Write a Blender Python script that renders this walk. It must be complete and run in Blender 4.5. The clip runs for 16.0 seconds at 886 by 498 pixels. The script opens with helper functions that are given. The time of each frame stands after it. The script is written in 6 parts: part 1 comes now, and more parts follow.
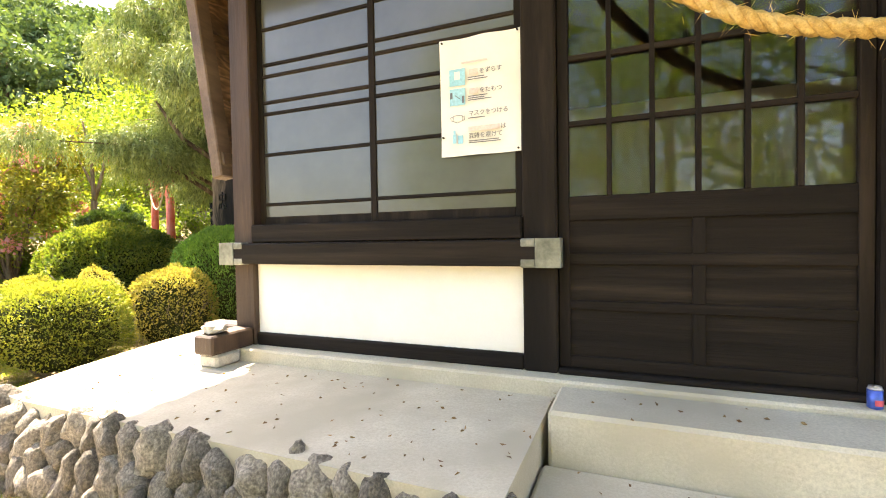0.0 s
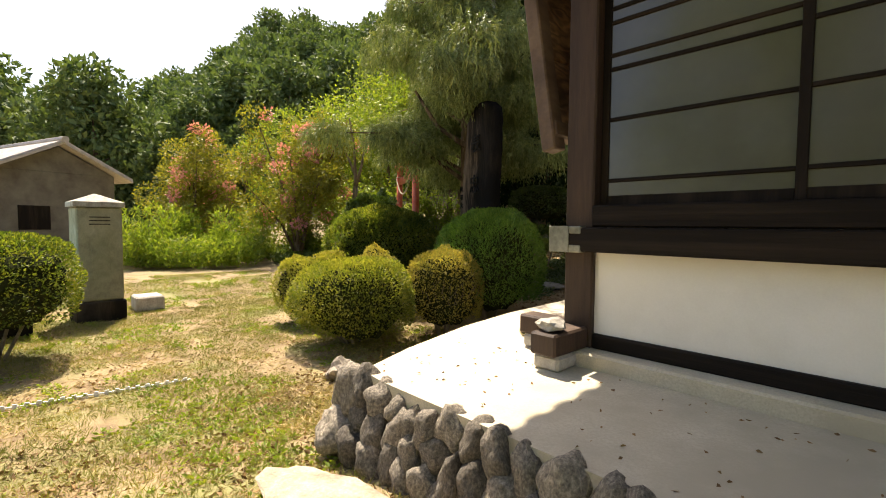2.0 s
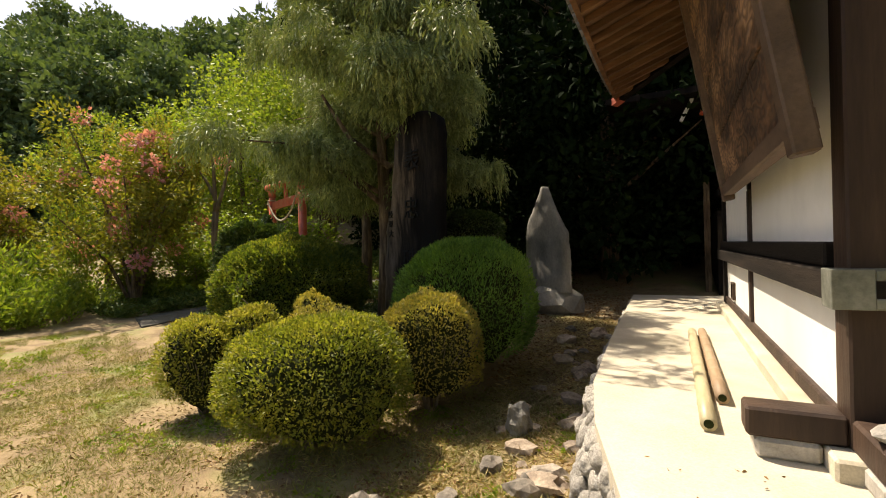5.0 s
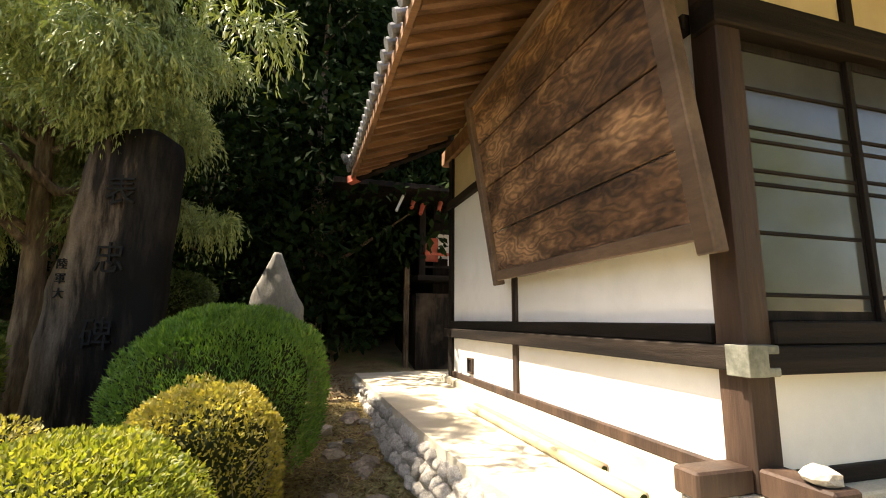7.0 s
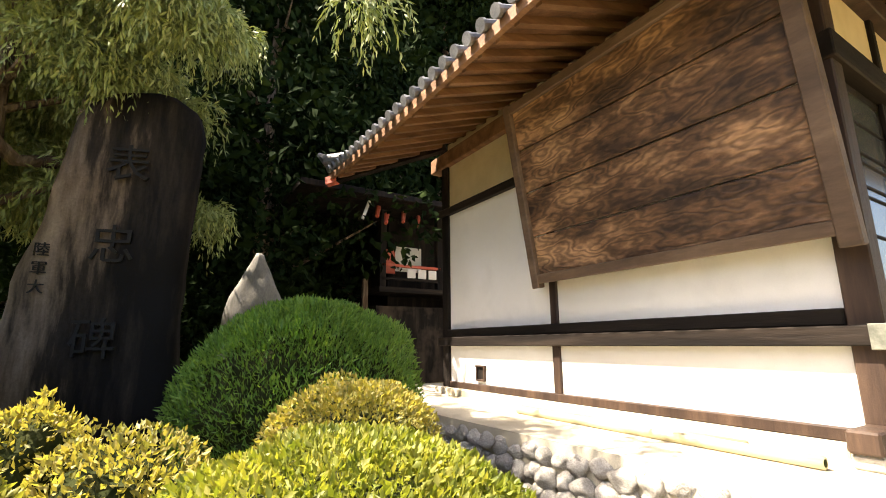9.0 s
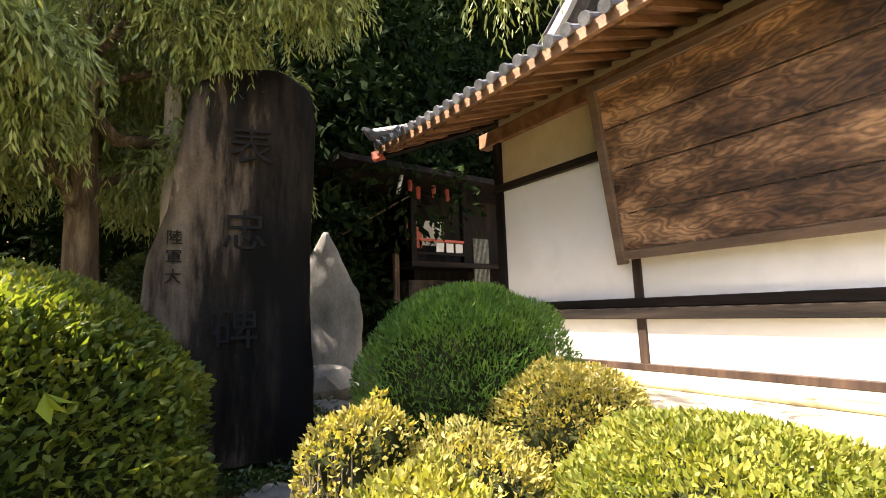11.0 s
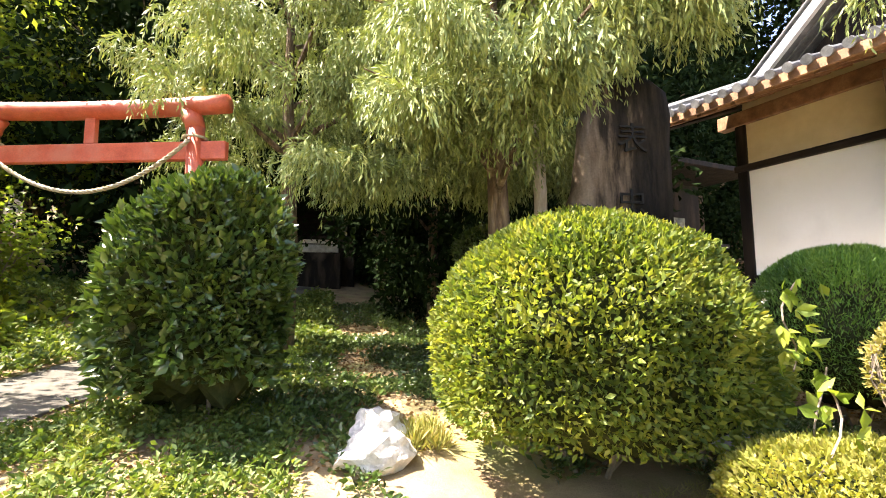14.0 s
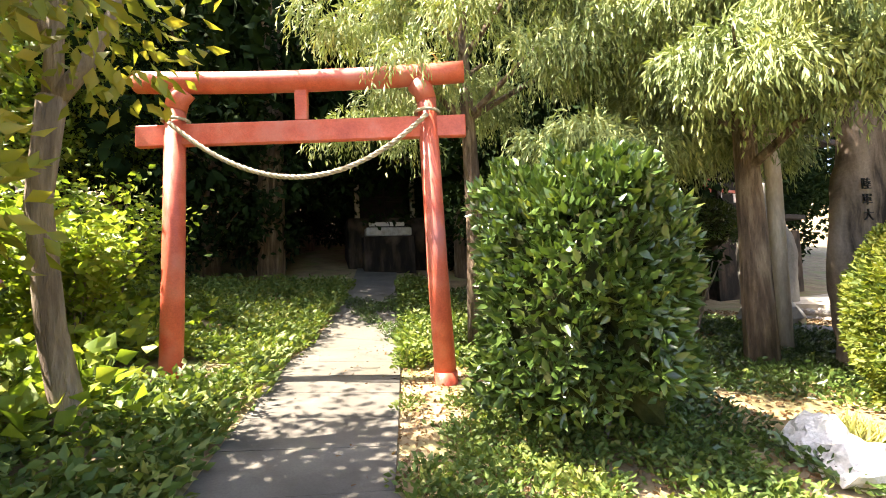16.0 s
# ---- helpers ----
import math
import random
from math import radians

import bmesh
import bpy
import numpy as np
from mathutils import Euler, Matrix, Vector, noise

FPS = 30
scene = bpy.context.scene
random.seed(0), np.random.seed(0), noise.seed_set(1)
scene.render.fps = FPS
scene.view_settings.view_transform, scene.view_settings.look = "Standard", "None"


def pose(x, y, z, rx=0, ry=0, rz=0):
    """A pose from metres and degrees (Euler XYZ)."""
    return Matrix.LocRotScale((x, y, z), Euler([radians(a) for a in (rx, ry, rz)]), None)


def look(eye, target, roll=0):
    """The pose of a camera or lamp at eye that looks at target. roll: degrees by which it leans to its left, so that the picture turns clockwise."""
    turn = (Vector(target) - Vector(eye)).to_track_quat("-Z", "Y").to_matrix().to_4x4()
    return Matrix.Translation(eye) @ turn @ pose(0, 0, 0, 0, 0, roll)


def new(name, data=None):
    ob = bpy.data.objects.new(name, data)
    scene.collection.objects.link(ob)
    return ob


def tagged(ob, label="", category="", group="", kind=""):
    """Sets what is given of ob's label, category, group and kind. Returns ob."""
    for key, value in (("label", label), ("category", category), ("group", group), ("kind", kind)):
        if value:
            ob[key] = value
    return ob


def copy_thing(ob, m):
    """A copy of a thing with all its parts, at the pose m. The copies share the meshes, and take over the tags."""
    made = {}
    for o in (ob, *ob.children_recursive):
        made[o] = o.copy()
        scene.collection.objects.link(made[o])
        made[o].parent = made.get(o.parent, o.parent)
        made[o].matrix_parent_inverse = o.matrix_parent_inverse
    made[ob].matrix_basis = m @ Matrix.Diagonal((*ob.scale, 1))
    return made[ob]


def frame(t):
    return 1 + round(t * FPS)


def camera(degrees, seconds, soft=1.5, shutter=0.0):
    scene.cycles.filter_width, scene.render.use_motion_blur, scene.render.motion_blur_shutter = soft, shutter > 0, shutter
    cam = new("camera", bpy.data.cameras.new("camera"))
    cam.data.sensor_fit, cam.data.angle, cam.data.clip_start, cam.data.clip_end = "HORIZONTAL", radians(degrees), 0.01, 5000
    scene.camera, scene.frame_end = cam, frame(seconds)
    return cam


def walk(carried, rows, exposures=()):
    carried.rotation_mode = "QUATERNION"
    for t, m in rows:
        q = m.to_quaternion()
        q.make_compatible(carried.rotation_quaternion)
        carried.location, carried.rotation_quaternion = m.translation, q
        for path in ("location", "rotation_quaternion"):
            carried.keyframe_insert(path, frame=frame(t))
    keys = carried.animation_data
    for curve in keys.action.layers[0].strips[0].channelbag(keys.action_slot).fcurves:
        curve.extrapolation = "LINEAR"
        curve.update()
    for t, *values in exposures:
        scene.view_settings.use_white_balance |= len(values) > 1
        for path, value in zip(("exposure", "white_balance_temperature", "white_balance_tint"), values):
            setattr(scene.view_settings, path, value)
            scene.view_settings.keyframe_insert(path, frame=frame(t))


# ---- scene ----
cam = camera(88.0, 16.0, soft=1.0)
PATH = [
    (0.0, pose(3.292, -3.116, 1.483, 88.56, 0.97, 22.40)),
    (0.5, pose(2.914, -3.158, 1.413, 88.76, -0.19, 34.27)),
    (1.0, pose(2.717, -3.183, 1.424, 87.93, -0.41, 43.75)),
    (1.5, pose(2.238, -3.248, 1.484, 87.48, -0.73, 45.84)),
    (2.0, pose(1.898, -3.132, 1.473, 86.93, -0.40, 46.57)),
    (2.5, pose(1.476, -2.954, 1.466, 86.94, -0.03, 46.14)),
    (3.0, pose(0.941, -2.871, 1.458, 87.49, -0.04, 45.13)),
    (3.2, pose(0.757, -2.977, 1.461, 87.74, -0.25, 44.38)),
    (5.3, pose(-1.024, -2.929, 1.638, 90.85, 1.38, 20.74)),
    (5.5, pose(-1.178, -2.868, 1.639, 92.00, 1.09, 16.32)),
    (6.0, pose(-1.688, -2.777, 1.608, 94.42, 0.66, 4.11)),
    (6.5, pose(-2.236, -2.580, 1.582, 96.49, 0.15, -7.68)),
    (7.0, pose(-2.738, -2.334, 1.610, 98.84, -0.35, -16.70)),
    (7.5, pose(-3.348, -2.235, 1.532, 101.42, -0.72, -24.73)),
    (8.0, pose(-3.900, -2.008, 1.384, 102.61, -0.91, -28.64)),
    (8.2, pose(-4.033, -1.881, 1.333, 102.93, -0.93, -29.27)),
    (10.3, pose(-5.900, -0.564, 1.478, 98.35, 2.00, -35.32)),
    (10.5, pose(-6.023, -0.554, 1.516, 98.20, 1.59, -35.49)),
    (11.0, pose(-6.265, -0.334, 1.517, 97.61, 1.91, -35.96)),
    (11.5, pose(-6.581, -0.255, 1.490, 97.97, 2.15, -36.05)),
    (12.0, pose(-7.081, -0.247, 1.425, 98.60, 2.30, -35.33)),
    (12.5, pose(-7.650, -0.251, 1.224, 98.79, 0.96, -30.85)),
    (13.0, pose(-8.533, -0.391, 1.069, 98.78, 0.75, -26.03)),
    (13.5, pose(-9.215, -0.152, 1.132, 97.24, -0.50, -24.33)),
    (14.0, pose(-9.920, 0.184, 1.202, 95.82, 0.23, -24.73)),
    (14.5, pose(-10.878, 0.656, 1.260, 95.09, 0.49, -27.11)),
    (15.0, pose(-11.738, 1.141, 1.317, 94.41, 1.35, -28.12)),
    (15.5, pose(-12.443, 1.706, 1.346, 93.15, 2.09, -28.68)),
    (16.0, pose(-12.972, 2.364, 1.441, 92.90, 2.38, -28.64)),
]
walk(cam, PATH, exposures=[(t, e, k, 14 if t < 9 else 18) for t, e, k in ((0.0, 3.1, 7300), (0.5, 2.4, 7300), (1.0, 1.8, 7300), (1.5, 1.4, 7300), (2.0, 1.25, 7300), (3.2, 1.15, 7300), (5.3, 0.75, 7300), (6.0, 1.15, 7300), (7.0, 1.85, 7300), (8.2, 2.15, 7200), (10.3, 2.15, 7000), (11.0, 2.2, 6900), (12.0, 2.3, 6800), (13.0, 2.6, 6800), (14.5, 2.75, 6800), (16.0, 2.9, 6800))])

# ---- light ----
SUN_DIR = Vector((-0.56, 0.24, 1.0)).normalized()
world = bpy.data.worlds.new("sky")
scene.world = world
world.use_nodes = True
wn = world.node_tree
sky = wn.nodes.new("ShaderNodeTexSky")
sky.sky_type, sky.sun_disc = "NISHITA", False
sky.sun_elevation = math.asin(SUN_DIR.z)
sky.sun_rotation = math.atan2(SUN_DIR.x, SUN_DIR.y)
sky.air_density, sky.dust_density, sky.ozone_density = 1.0, 2.5, 1.0
wn.links.new(sky.outputs[0], wn.nodes["Background"].inputs[0])
wn.nodes["Background"].inputs[1].default_value = 0.11
sun_data = bpy.data.lights.new("sun", "SUN")
sun_data.energy, sun_data.angle, sun_data.color = 5.0, radians(0.53), (1.0, 0.93, 0.80)
sun = new("sun", sun_data)
sun.matrix_world = look(SUN_DIR * 60, (0, 0, 0))


# ---- materials ----
def shader(name):
    m = bpy.data.materials.new(name)
    m.use_nodes = True
    nt = m.node_tree
    return m, nt, nt.nodes["Principled BSDF"]


def noise_tex(nt, scale, detail=6.0, rough=0.6, stretch=None):
    tc = nt.nodes.new("ShaderNodeTexCoord")
    tex = nt.nodes.new("ShaderNodeTexNoise")
    tex.inputs["Scale"].default_value = scale
    tex.inputs["Detail"].default_value = detail
    tex.inputs["Roughness"].default_value = rough
    if stretch:
        mp = nt.nodes.new("ShaderNodeMapping")
        mp.inputs["Scale"].default_value = stretch
        nt.links.new(tc.outputs["Object"], mp.inputs["Vector"])
        nt.links.new(mp.outputs["Vector"], tex.inputs["Vector"])
    else:
        nt.links.new(tc.outputs["Object"], tex.inputs["Vector"])
    return tex


def ramp(nt, stops):
    r = nt.nodes.new("ShaderNodeValToRGB")
    el = r.color_ramp.elements
    while len(el) < len(stops):
        el.new(0.5)
    for e, (p, c) in zip(el, stops):
        e.position, e.color = p, (*c, 1)
    return r


def mix(nt, a, b, fac, kind="MIX"):
    m = nt.nodes.new("ShaderNodeMix")
    m.data_type, m.blend_type = "RGBA", kind
    for sock, v in ((m.inputs[0], fac), (m.inputs[6], a), (m.inputs[7], b)):
        if hasattr(v, "is_output"):
            nt.links.new(v, sock)
        elif isinstance(v, tuple):
            sock.default_value = (*v, 1)
        else:
            sock.default_value = v
    return m.outputs[2]


def surface(name, dark, mid, light, scale=3.0, rough=0.8, grain=60.0, bump=0.3, stretch=None, metal=0.0, stain=None, stain_scale=0.7, per_object=0.0, spec=0.5, dist=0.01, grit=0.8):
    """A worn surface: a broad mottling, a fine grain and a relief of both."""
    m, nt, b = shader(name)
    big = noise_tex(nt, scale, 5, 0.6, stretch)
    fine = noise_tex(nt, grain, 8, 0.7, stretch)
    r = ramp(nt, [(0.30, dark), (0.5, mid), (0.72, light)])
    nt.links.new(big.outputs["Fac"], r.inputs[0])
    fr = ramp(nt, [(0.3, (0.72, 0.72, 0.72)), (0.7, (1.18, 1.18, 1.18))])
    nt.links.new(fine.outputs["Fac"], fr.inputs[0])
    col = mix(nt, r.outputs[0], fr.outputs[0], grit, "MULTIPLY")
    if stain:
        st = noise_tex(nt, stain_scale, 4, 0.55)
        sr = ramp(nt, [(0.5, (0, 0, 0)), (0.68, (1, 1, 1))])
        nt.links.new(st.outputs["Fac"], sr.inputs[0])
        col = mix(nt, col, stain, sr.outputs[0])
    if per_object:
        oi = nt.nodes.new("ShaderNodeObjectInfo")
        orr = ramp(nt, [(0.0, (1 - per_object,) * 3), (1.0, (1 + per_object,) * 3)])
        nt.links.new(oi.outputs["Random"], orr.inputs[0])
        col = mix(nt, col, orr.outputs[0], 1.0, "MULTIPLY")
    nt.links.new(col, b.inputs["Base Color"])
    b.inputs["Roughness"].default_value = rough
    b.inputs["Metallic"].default_value = metal
    b.inputs["Specular IOR Level"].default_value = spec
    bp = nt.nodes.new("ShaderNodeBump")
    bp.inputs["Strength"].default_value, bp.inputs["Distance"].default_value = bump, dist
    nt.links.new(fine.outputs["Fac"], bp.inputs["Height"])
    bp2 = nt.nodes.new("ShaderNodeBump")
    bp2.inputs["Strength"].default_value, bp2.inputs["Distance"].default_value = bump, dist * 4
    nt.links.new(big.outputs["Fac"], bp2.inputs["Height"])
    nt.links.new(bp2.outputs[0], bp.inputs["Normal"])
    nt.links.new(bp.outputs[0], b.inputs["Normal"])
    return m


def leaf_material(name, colours, gloss=0.45, through_light=0.35, spec=0.4):
    """Leaves: each its own green, lit through from behind."""
    m, nt, b = shader(name)
    geo = nt.nodes.new("ShaderNodeNewGeometry")
    n = len(colours)
    r = ramp(nt, [(i / max(1, n - 1), c) for i, c in enumerate(colours)])
    broad = noise_tex(nt, 2.6, 4, 0.6)
    spread = nt.nodes.new("ShaderNodeMapRange")
    spread.inputs["From Min"].default_value, spread.inputs["From Max"].default_value = 0.32, 0.68
    nt.links.new(broad.outputs["Fac"], spread.inputs["Value"])
    blend = nt.nodes.new("ShaderNodeMix")
    blend.inputs[0].default_value = 0.45
    nt.links.new(geo.outputs["Random Per Island"], blend.inputs[2])
    nt.links.new(spread.outputs[0], blend.inputs[3])
    nt.links.new(blend.outputs[0], r.inputs[0])
    big = noise_tex(nt, 1.6, 3, 0.5)
    br = ramp(nt, [(0.35, (0.7, 0.75, 0.7)), (0.65, (1.15, 1.12, 1.0))])
    nt.links.new(big.outputs["Fac"], br.inputs[0])
    col = mix(nt, r.outputs[0], br.outputs[0], 1.0, "MULTIPLY")
    nt.links.new(col, b.inputs["Base Color"])
    b.inputs["Roughness"].default_value = gloss
    b.inputs["Specular IOR Level"].default_value = spec
    tr = nt.nodes.new("ShaderNodeBsdfTranslucent")
    nt.links.new(mix(nt, col, (1.0, 1.0, 0.45), 1.0, "MULTIPLY"), tr.inputs[0])
    ms = nt.nodes.new("ShaderNodeMixShader")
    ms.inputs[0].default_value = through_light
    nt.links.new(b.outputs[0], ms.inputs[1])
    nt.links.new(tr.outputs[0], ms.inputs[2])
    nt.links.new(ms.outputs[0], nt.nodes["Material Output"].inputs[0])
    return m


DARKWOOD = surface("dark_timber", (0.004, 0.0028, 0.002), (0.0105, 0.0072, 0.0052), (0.036, 0.0255, 0.018), 4, 0.75, 40, 0.5, (1, 1, 0.12), spec=0.2)
DARKWOOD_H = surface("dark_timber_level", (0.004, 0.0028, 0.002), (0.0105, 0.0072, 0.0052), (0.036, 0.0255, 0.018), 4, 0.75, 40, 0.5, (0.07, 1, 1.6), spec=0.2)
DARKWOOD_Y = surface("dark_timber_along", (0.004, 0.0028, 0.002), (0.0105, 0.0072, 0.0052), (0.036, 0.0255, 0.018), 4, 0.75, 40, 0.5, (1, 0.1, 1), spec=0.2)
POSTWOOD = surface("brown_timber", (0.019, 0.010, 0.007), (0.044, 0.025, 0.016), (0.088, 0.052, 0.033), 4, 0.6, 40, 0.4, (1, 1, 0.1), spec=0.35)
RAFTER = surface("rafter_timber", (0.111, 0.0527, 0.0238), (0.212, 0.106, 0.0493), (0.306, 0.17, 0.085), 4, 0.65, 40, 0.3, (0.12, 1, 1), per_object=0.25)
SOFFIT = surface("soffit_board", (0.085, 0.040, 0.018), (0.15, 0.073, 0.034), (0.22, 0.115, 0.058), 5, 0.7, 40, 0.3, (0.15, 1, 1))
PLASTER = surface("white_plaster", (0.74, 0.72, 0.67), (0.80, 0.78, 0.73), (0.84, 0.82, 0.78), 2, 0.85, 90, 0.05, stain=(0.72, 0.69, 0.62), stain_scale=0.5, grit=0.12)
OCHRE = surface("ochre_plaster", (0.56, 0.45, 0.26), (0.62, 0.51, 0.31), (0.68, 0.57, 0.36), 2, 0.85, 90, 0.05, grit=0.15)
CONCRETE = surface("concrete", (0.473, 0.42, 0.317), (0.557, 0.5, 0.383), (0.64, 0.58, 0.453), 1.6, 0.85, 70, 0.25, stain=(0.42, 0.37, 0.273), stain_scale=0.9)
# Concrete darkened so that its colour carries the leaf shade on the path.
PATHCON_SHADE = surface("shaded_path_concrete", (0.062, 0.058, 0.046), (0.098, 0.090, 0.073), (0.14, 0.130, 0.107), 1.6, 0.9, 70, 0.35, stain=(0.09, 0.085, 0.06), stain_scale=0.8)
STONE = surface("river_stone", (0.0945, 0.0825, 0.0667), (0.23, 0.197, 0.155), (0.459, 0.394, 0.31), 7, 0.8, 50, 0.6, per_object=0.4, dist=0.012)
RUBBLE = surface("brown_rubble", (0.20, 0.15, 0.11), (0.34, 0.27, 0.20), (0.46, 0.38, 0.30), 5, 0.9, 40, 0.7, per_object=0.3)
PALESTONE = surface("pale_stone", (0.30, 0.28, 0.24), (0.44, 0.41, 0.36), (0.58, 0.55, 0.49), 6, 0.85, 40, 0.7, per_object=0.2)
SLATE = surface("slate", (0.006, 0.0055, 0.005), (0.016, 0.013, 0.0105), (0.062, 0.047, 0.033), 2.2, 0.85, 30, 0.6, (1.6, 1, 0.28), spec=0.12, stain=(0.085, 0.065, 0.048), stain_scale=1.0)
GREYSTONE = surface("grey_stone", (0.12, 0.115, 0.10), (0.21, 0.20, 0.175), (0.32, 0.30, 0.26), 3, 0.85, 40, 0.6, (1, 1, 0.5))
REDPAINT = surface("vermilion_paint", (0.46, 0.078, 0.04), (0.58, 0.112, 0.056), (0.66, 0.17, 0.10), 3, 0.5, 50, 0.2, stain=(0.50, 0.16, 0.12), stain_scale=1.5)
TILE = surface("roof_tile", (0.07, 0.072, 0.075), (0.13, 0.135, 0.14), (0.24, 0.24, 0.24), 5, 0.5, 50, 0.3, per_object=0.25)
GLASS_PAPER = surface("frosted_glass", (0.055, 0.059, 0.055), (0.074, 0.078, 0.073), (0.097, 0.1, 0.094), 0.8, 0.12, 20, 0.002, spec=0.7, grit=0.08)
GROUND = surface("dry_grass_soil", (0.169, 0.112, 0.06), (0.273, 0.2, 0.104), (0.351, 0.269, 0.144), 2.3, 0.95, 60, 0.6, stain=(0.208, 0.213, 0.072), stain_scale=1.1, dist=0.015)
AZALEA = leaf_material("azalea_leaf", [(0.05, 0.09, 0.018), (0.09, 0.14, 0.026), (0.165, 0.21, 0.036), (0.25, 0.275, 0.05), (0.36, 0.335, 0.075)], 0.5, 0.5)
YELLOW = leaf_material("yellow_leaf", [(0.28, 0.242, 0.072), (0.381, 0.319, 0.09), (0.459, 0.385, 0.12), (0.291, 0.286, 0.084), (0.336, 0.242, 0.108)], 0.5, 0.48)
LIMELEAF = leaf_material("lime_azalea_leaf", [(0.17, 0.20, 0.035), (0.28, 0.30, 0.05), (0.38, 0.37, 0.08), (0.42, 0.37, 0.11), (0.30, 0.31, 0.05)], 0.5, 0.5)
SUNNYLEAF = leaf_material("sunny_azalea_leaf", [(0.10, 0.14, 0.028), (0.17, 0.21, 0.036), (0.26, 0.285, 0.052), (0.35, 0.345, 0.075), (0.40, 0.36, 0.09)], 0.5, 0.5)
GREENBUSH = leaf_material("fine_green_leaf", [(0.06, 0.14, 0.03), (0.11, 0.23, 0.045), (0.19, 0.32, 0.065), (0.26, 0.38, 0.09)], 0.5, 0.42)
CAMELLIA = leaf_material("camellia_leaf", [(0.028, 0.058, 0.014), (0.048, 0.088, 0.020), (0.080, 0.130, 0.028), (0.24, 0.27, 0.07)], 0.28, 0.2, 0.6)
CYPRESS = leaf_material("cypress_frond", [(0.12, 0.17, 0.06), (0.21, 0.27, 0.10), (0.33, 0.38, 0.15), (0.44, 0.46, 0.19)], 0.6, 0.13)
# Greens near black: the deep shade of the wood is put into them.
FOREST_SHADE = leaf_material("shaded_forest_leaf", [(0.006, 0.013, 0.005), (0.009, 0.019, 0.006), (0.014, 0.026, 0.008), (0.024, 0.040, 0.011)], 0.9, 0.05, 0.05)
# Hill greens are lightened to stand in for the haze of distance.
HILLHAZELEAF = leaf_material("hazy_hill_leaf", [(0.08, 0.13, 0.055), (0.12, 0.18, 0.07), (0.15, 0.21, 0.08), (0.18, 0.23, 0.09)], 0.7, 0.25)
STRAWLEAF = leaf_material("dry_straw", [(0.42, 0.33, 0.17), (0.52, 0.42, 0.23), (0.34, 0.24, 0.12), (0.58, 0.49, 0.30)], 0.8, 0.2)
GRASS = leaf_material("grass_blade", [(0.30, 0.27, 0.09), (0.22, 0.25, 0.06), (0.36, 0.31, 0.13), (0.16, 0.22, 0.04)], 0.7, 0.3)
LITTER = leaf_material("fallen_leaf", [(0.22, 0.12, 0.05), (0.30, 0.18, 0.08), (0.16, 0.08, 0.035), (0.36, 0.25, 0.13)], 0.8, 0.1)
BRIGHTLEAF = leaf_material("light_green_leaf", [(0.12, 0.20, 0.03), (0.20, 0.29, 0.04), (0.29, 0.36, 0.06), (0.34, 0.34, 0.06)], 0.5, 0.5)
HERB = leaf_material("herb_leaf", [(0.060, 0.105, 0.024), (0.100, 0.160, 0.034), (0.165, 0.215, 0.048), (0.30, 0.29, 0.085)], 0.55, 0.35)
PINK = leaf_material("pink_blossom", [(0.60, 0.18, 0.25), (0.72, 0.32, 0.40), (0.60, 0.24, 0.28)], 0.6, 0.4)
BARK = surface("bark", (0.045, 0.028, 0.018), (0.15, 0.10, 0.062), (0.36, 0.27, 0.18), 9, 0.9, 26, 1.0, (1, 1, 0.16), dist=0.03)
TWIG = surface("dry_twig", (0.11, 0.09, 0.065), (0.19, 0.155, 0.115), (0.28, 0.235, 0.18), 8, 0.9, 40, 0.4)
# Dark colour standing in for the shade inside shrubs and hollows.
INNER_SHADE = surface("inner_shade", (0.016, 0.021, 0.008), (0.030, 0.036, 0.013), (0.050, 0.052, 0.022), 9, 0.95, 40, 0.6, spec=0.03)


# ---- builders ----
def link(name, bm, material, parent=None, label="", smooth=False):
    me = bpy.data.meshes.new(name)
    bm.normal_update()
    bm.to_mesh(me)
    bm.free()
    if smooth:
        me.shade_smooth()
    me.materials.append(material)
    ob = new(name, me)
    if parent:
        ob.parent = parent
    if label:
        ob["label"] = label
    return ob


def part(name, bm, material, parent, label="", smooth=False):
    return link(name, bm, material, parent, label, smooth)


def thing(name, x, y, z, label, category, group="", kind="", turn=0.0):
    ob = new(name)
    ob.empty_display_size = 0.1
    ob.matrix_basis = pose(x, y, z, 0, 0, turn)
    return tagged(ob, label, category, group, kind)


def box(x0, x1, y0, y1, z0, z1, bevel=0.006, bm=None):
    """A block between two corners, its edges eased."""
    bm = bm or bmesh.new()
    vs = [bm.verts.new(p) for p in ((x0, y0, z0), (x1, y0, z0), (x1, y1, z0), (x0, y1, z0), (x0, y0, z1), (x1, y0, z1), (x1, y1, z1), (x0, y1, z1))]
    fs = [bm.faces.new([vs[i] for i in f]) for f in ((0, 3, 2, 1), (4, 5, 6, 7), (0, 1, 5, 4), (1, 2, 6, 5), (2, 3, 7, 6), (3, 0, 4, 7))]
    if bevel:
        es = {e for f in fs for e in f.edges}
        bmesh.ops.bevel(bm, geom=list(es), offset=bevel, segments=1, affect="EDGES")
    return bm


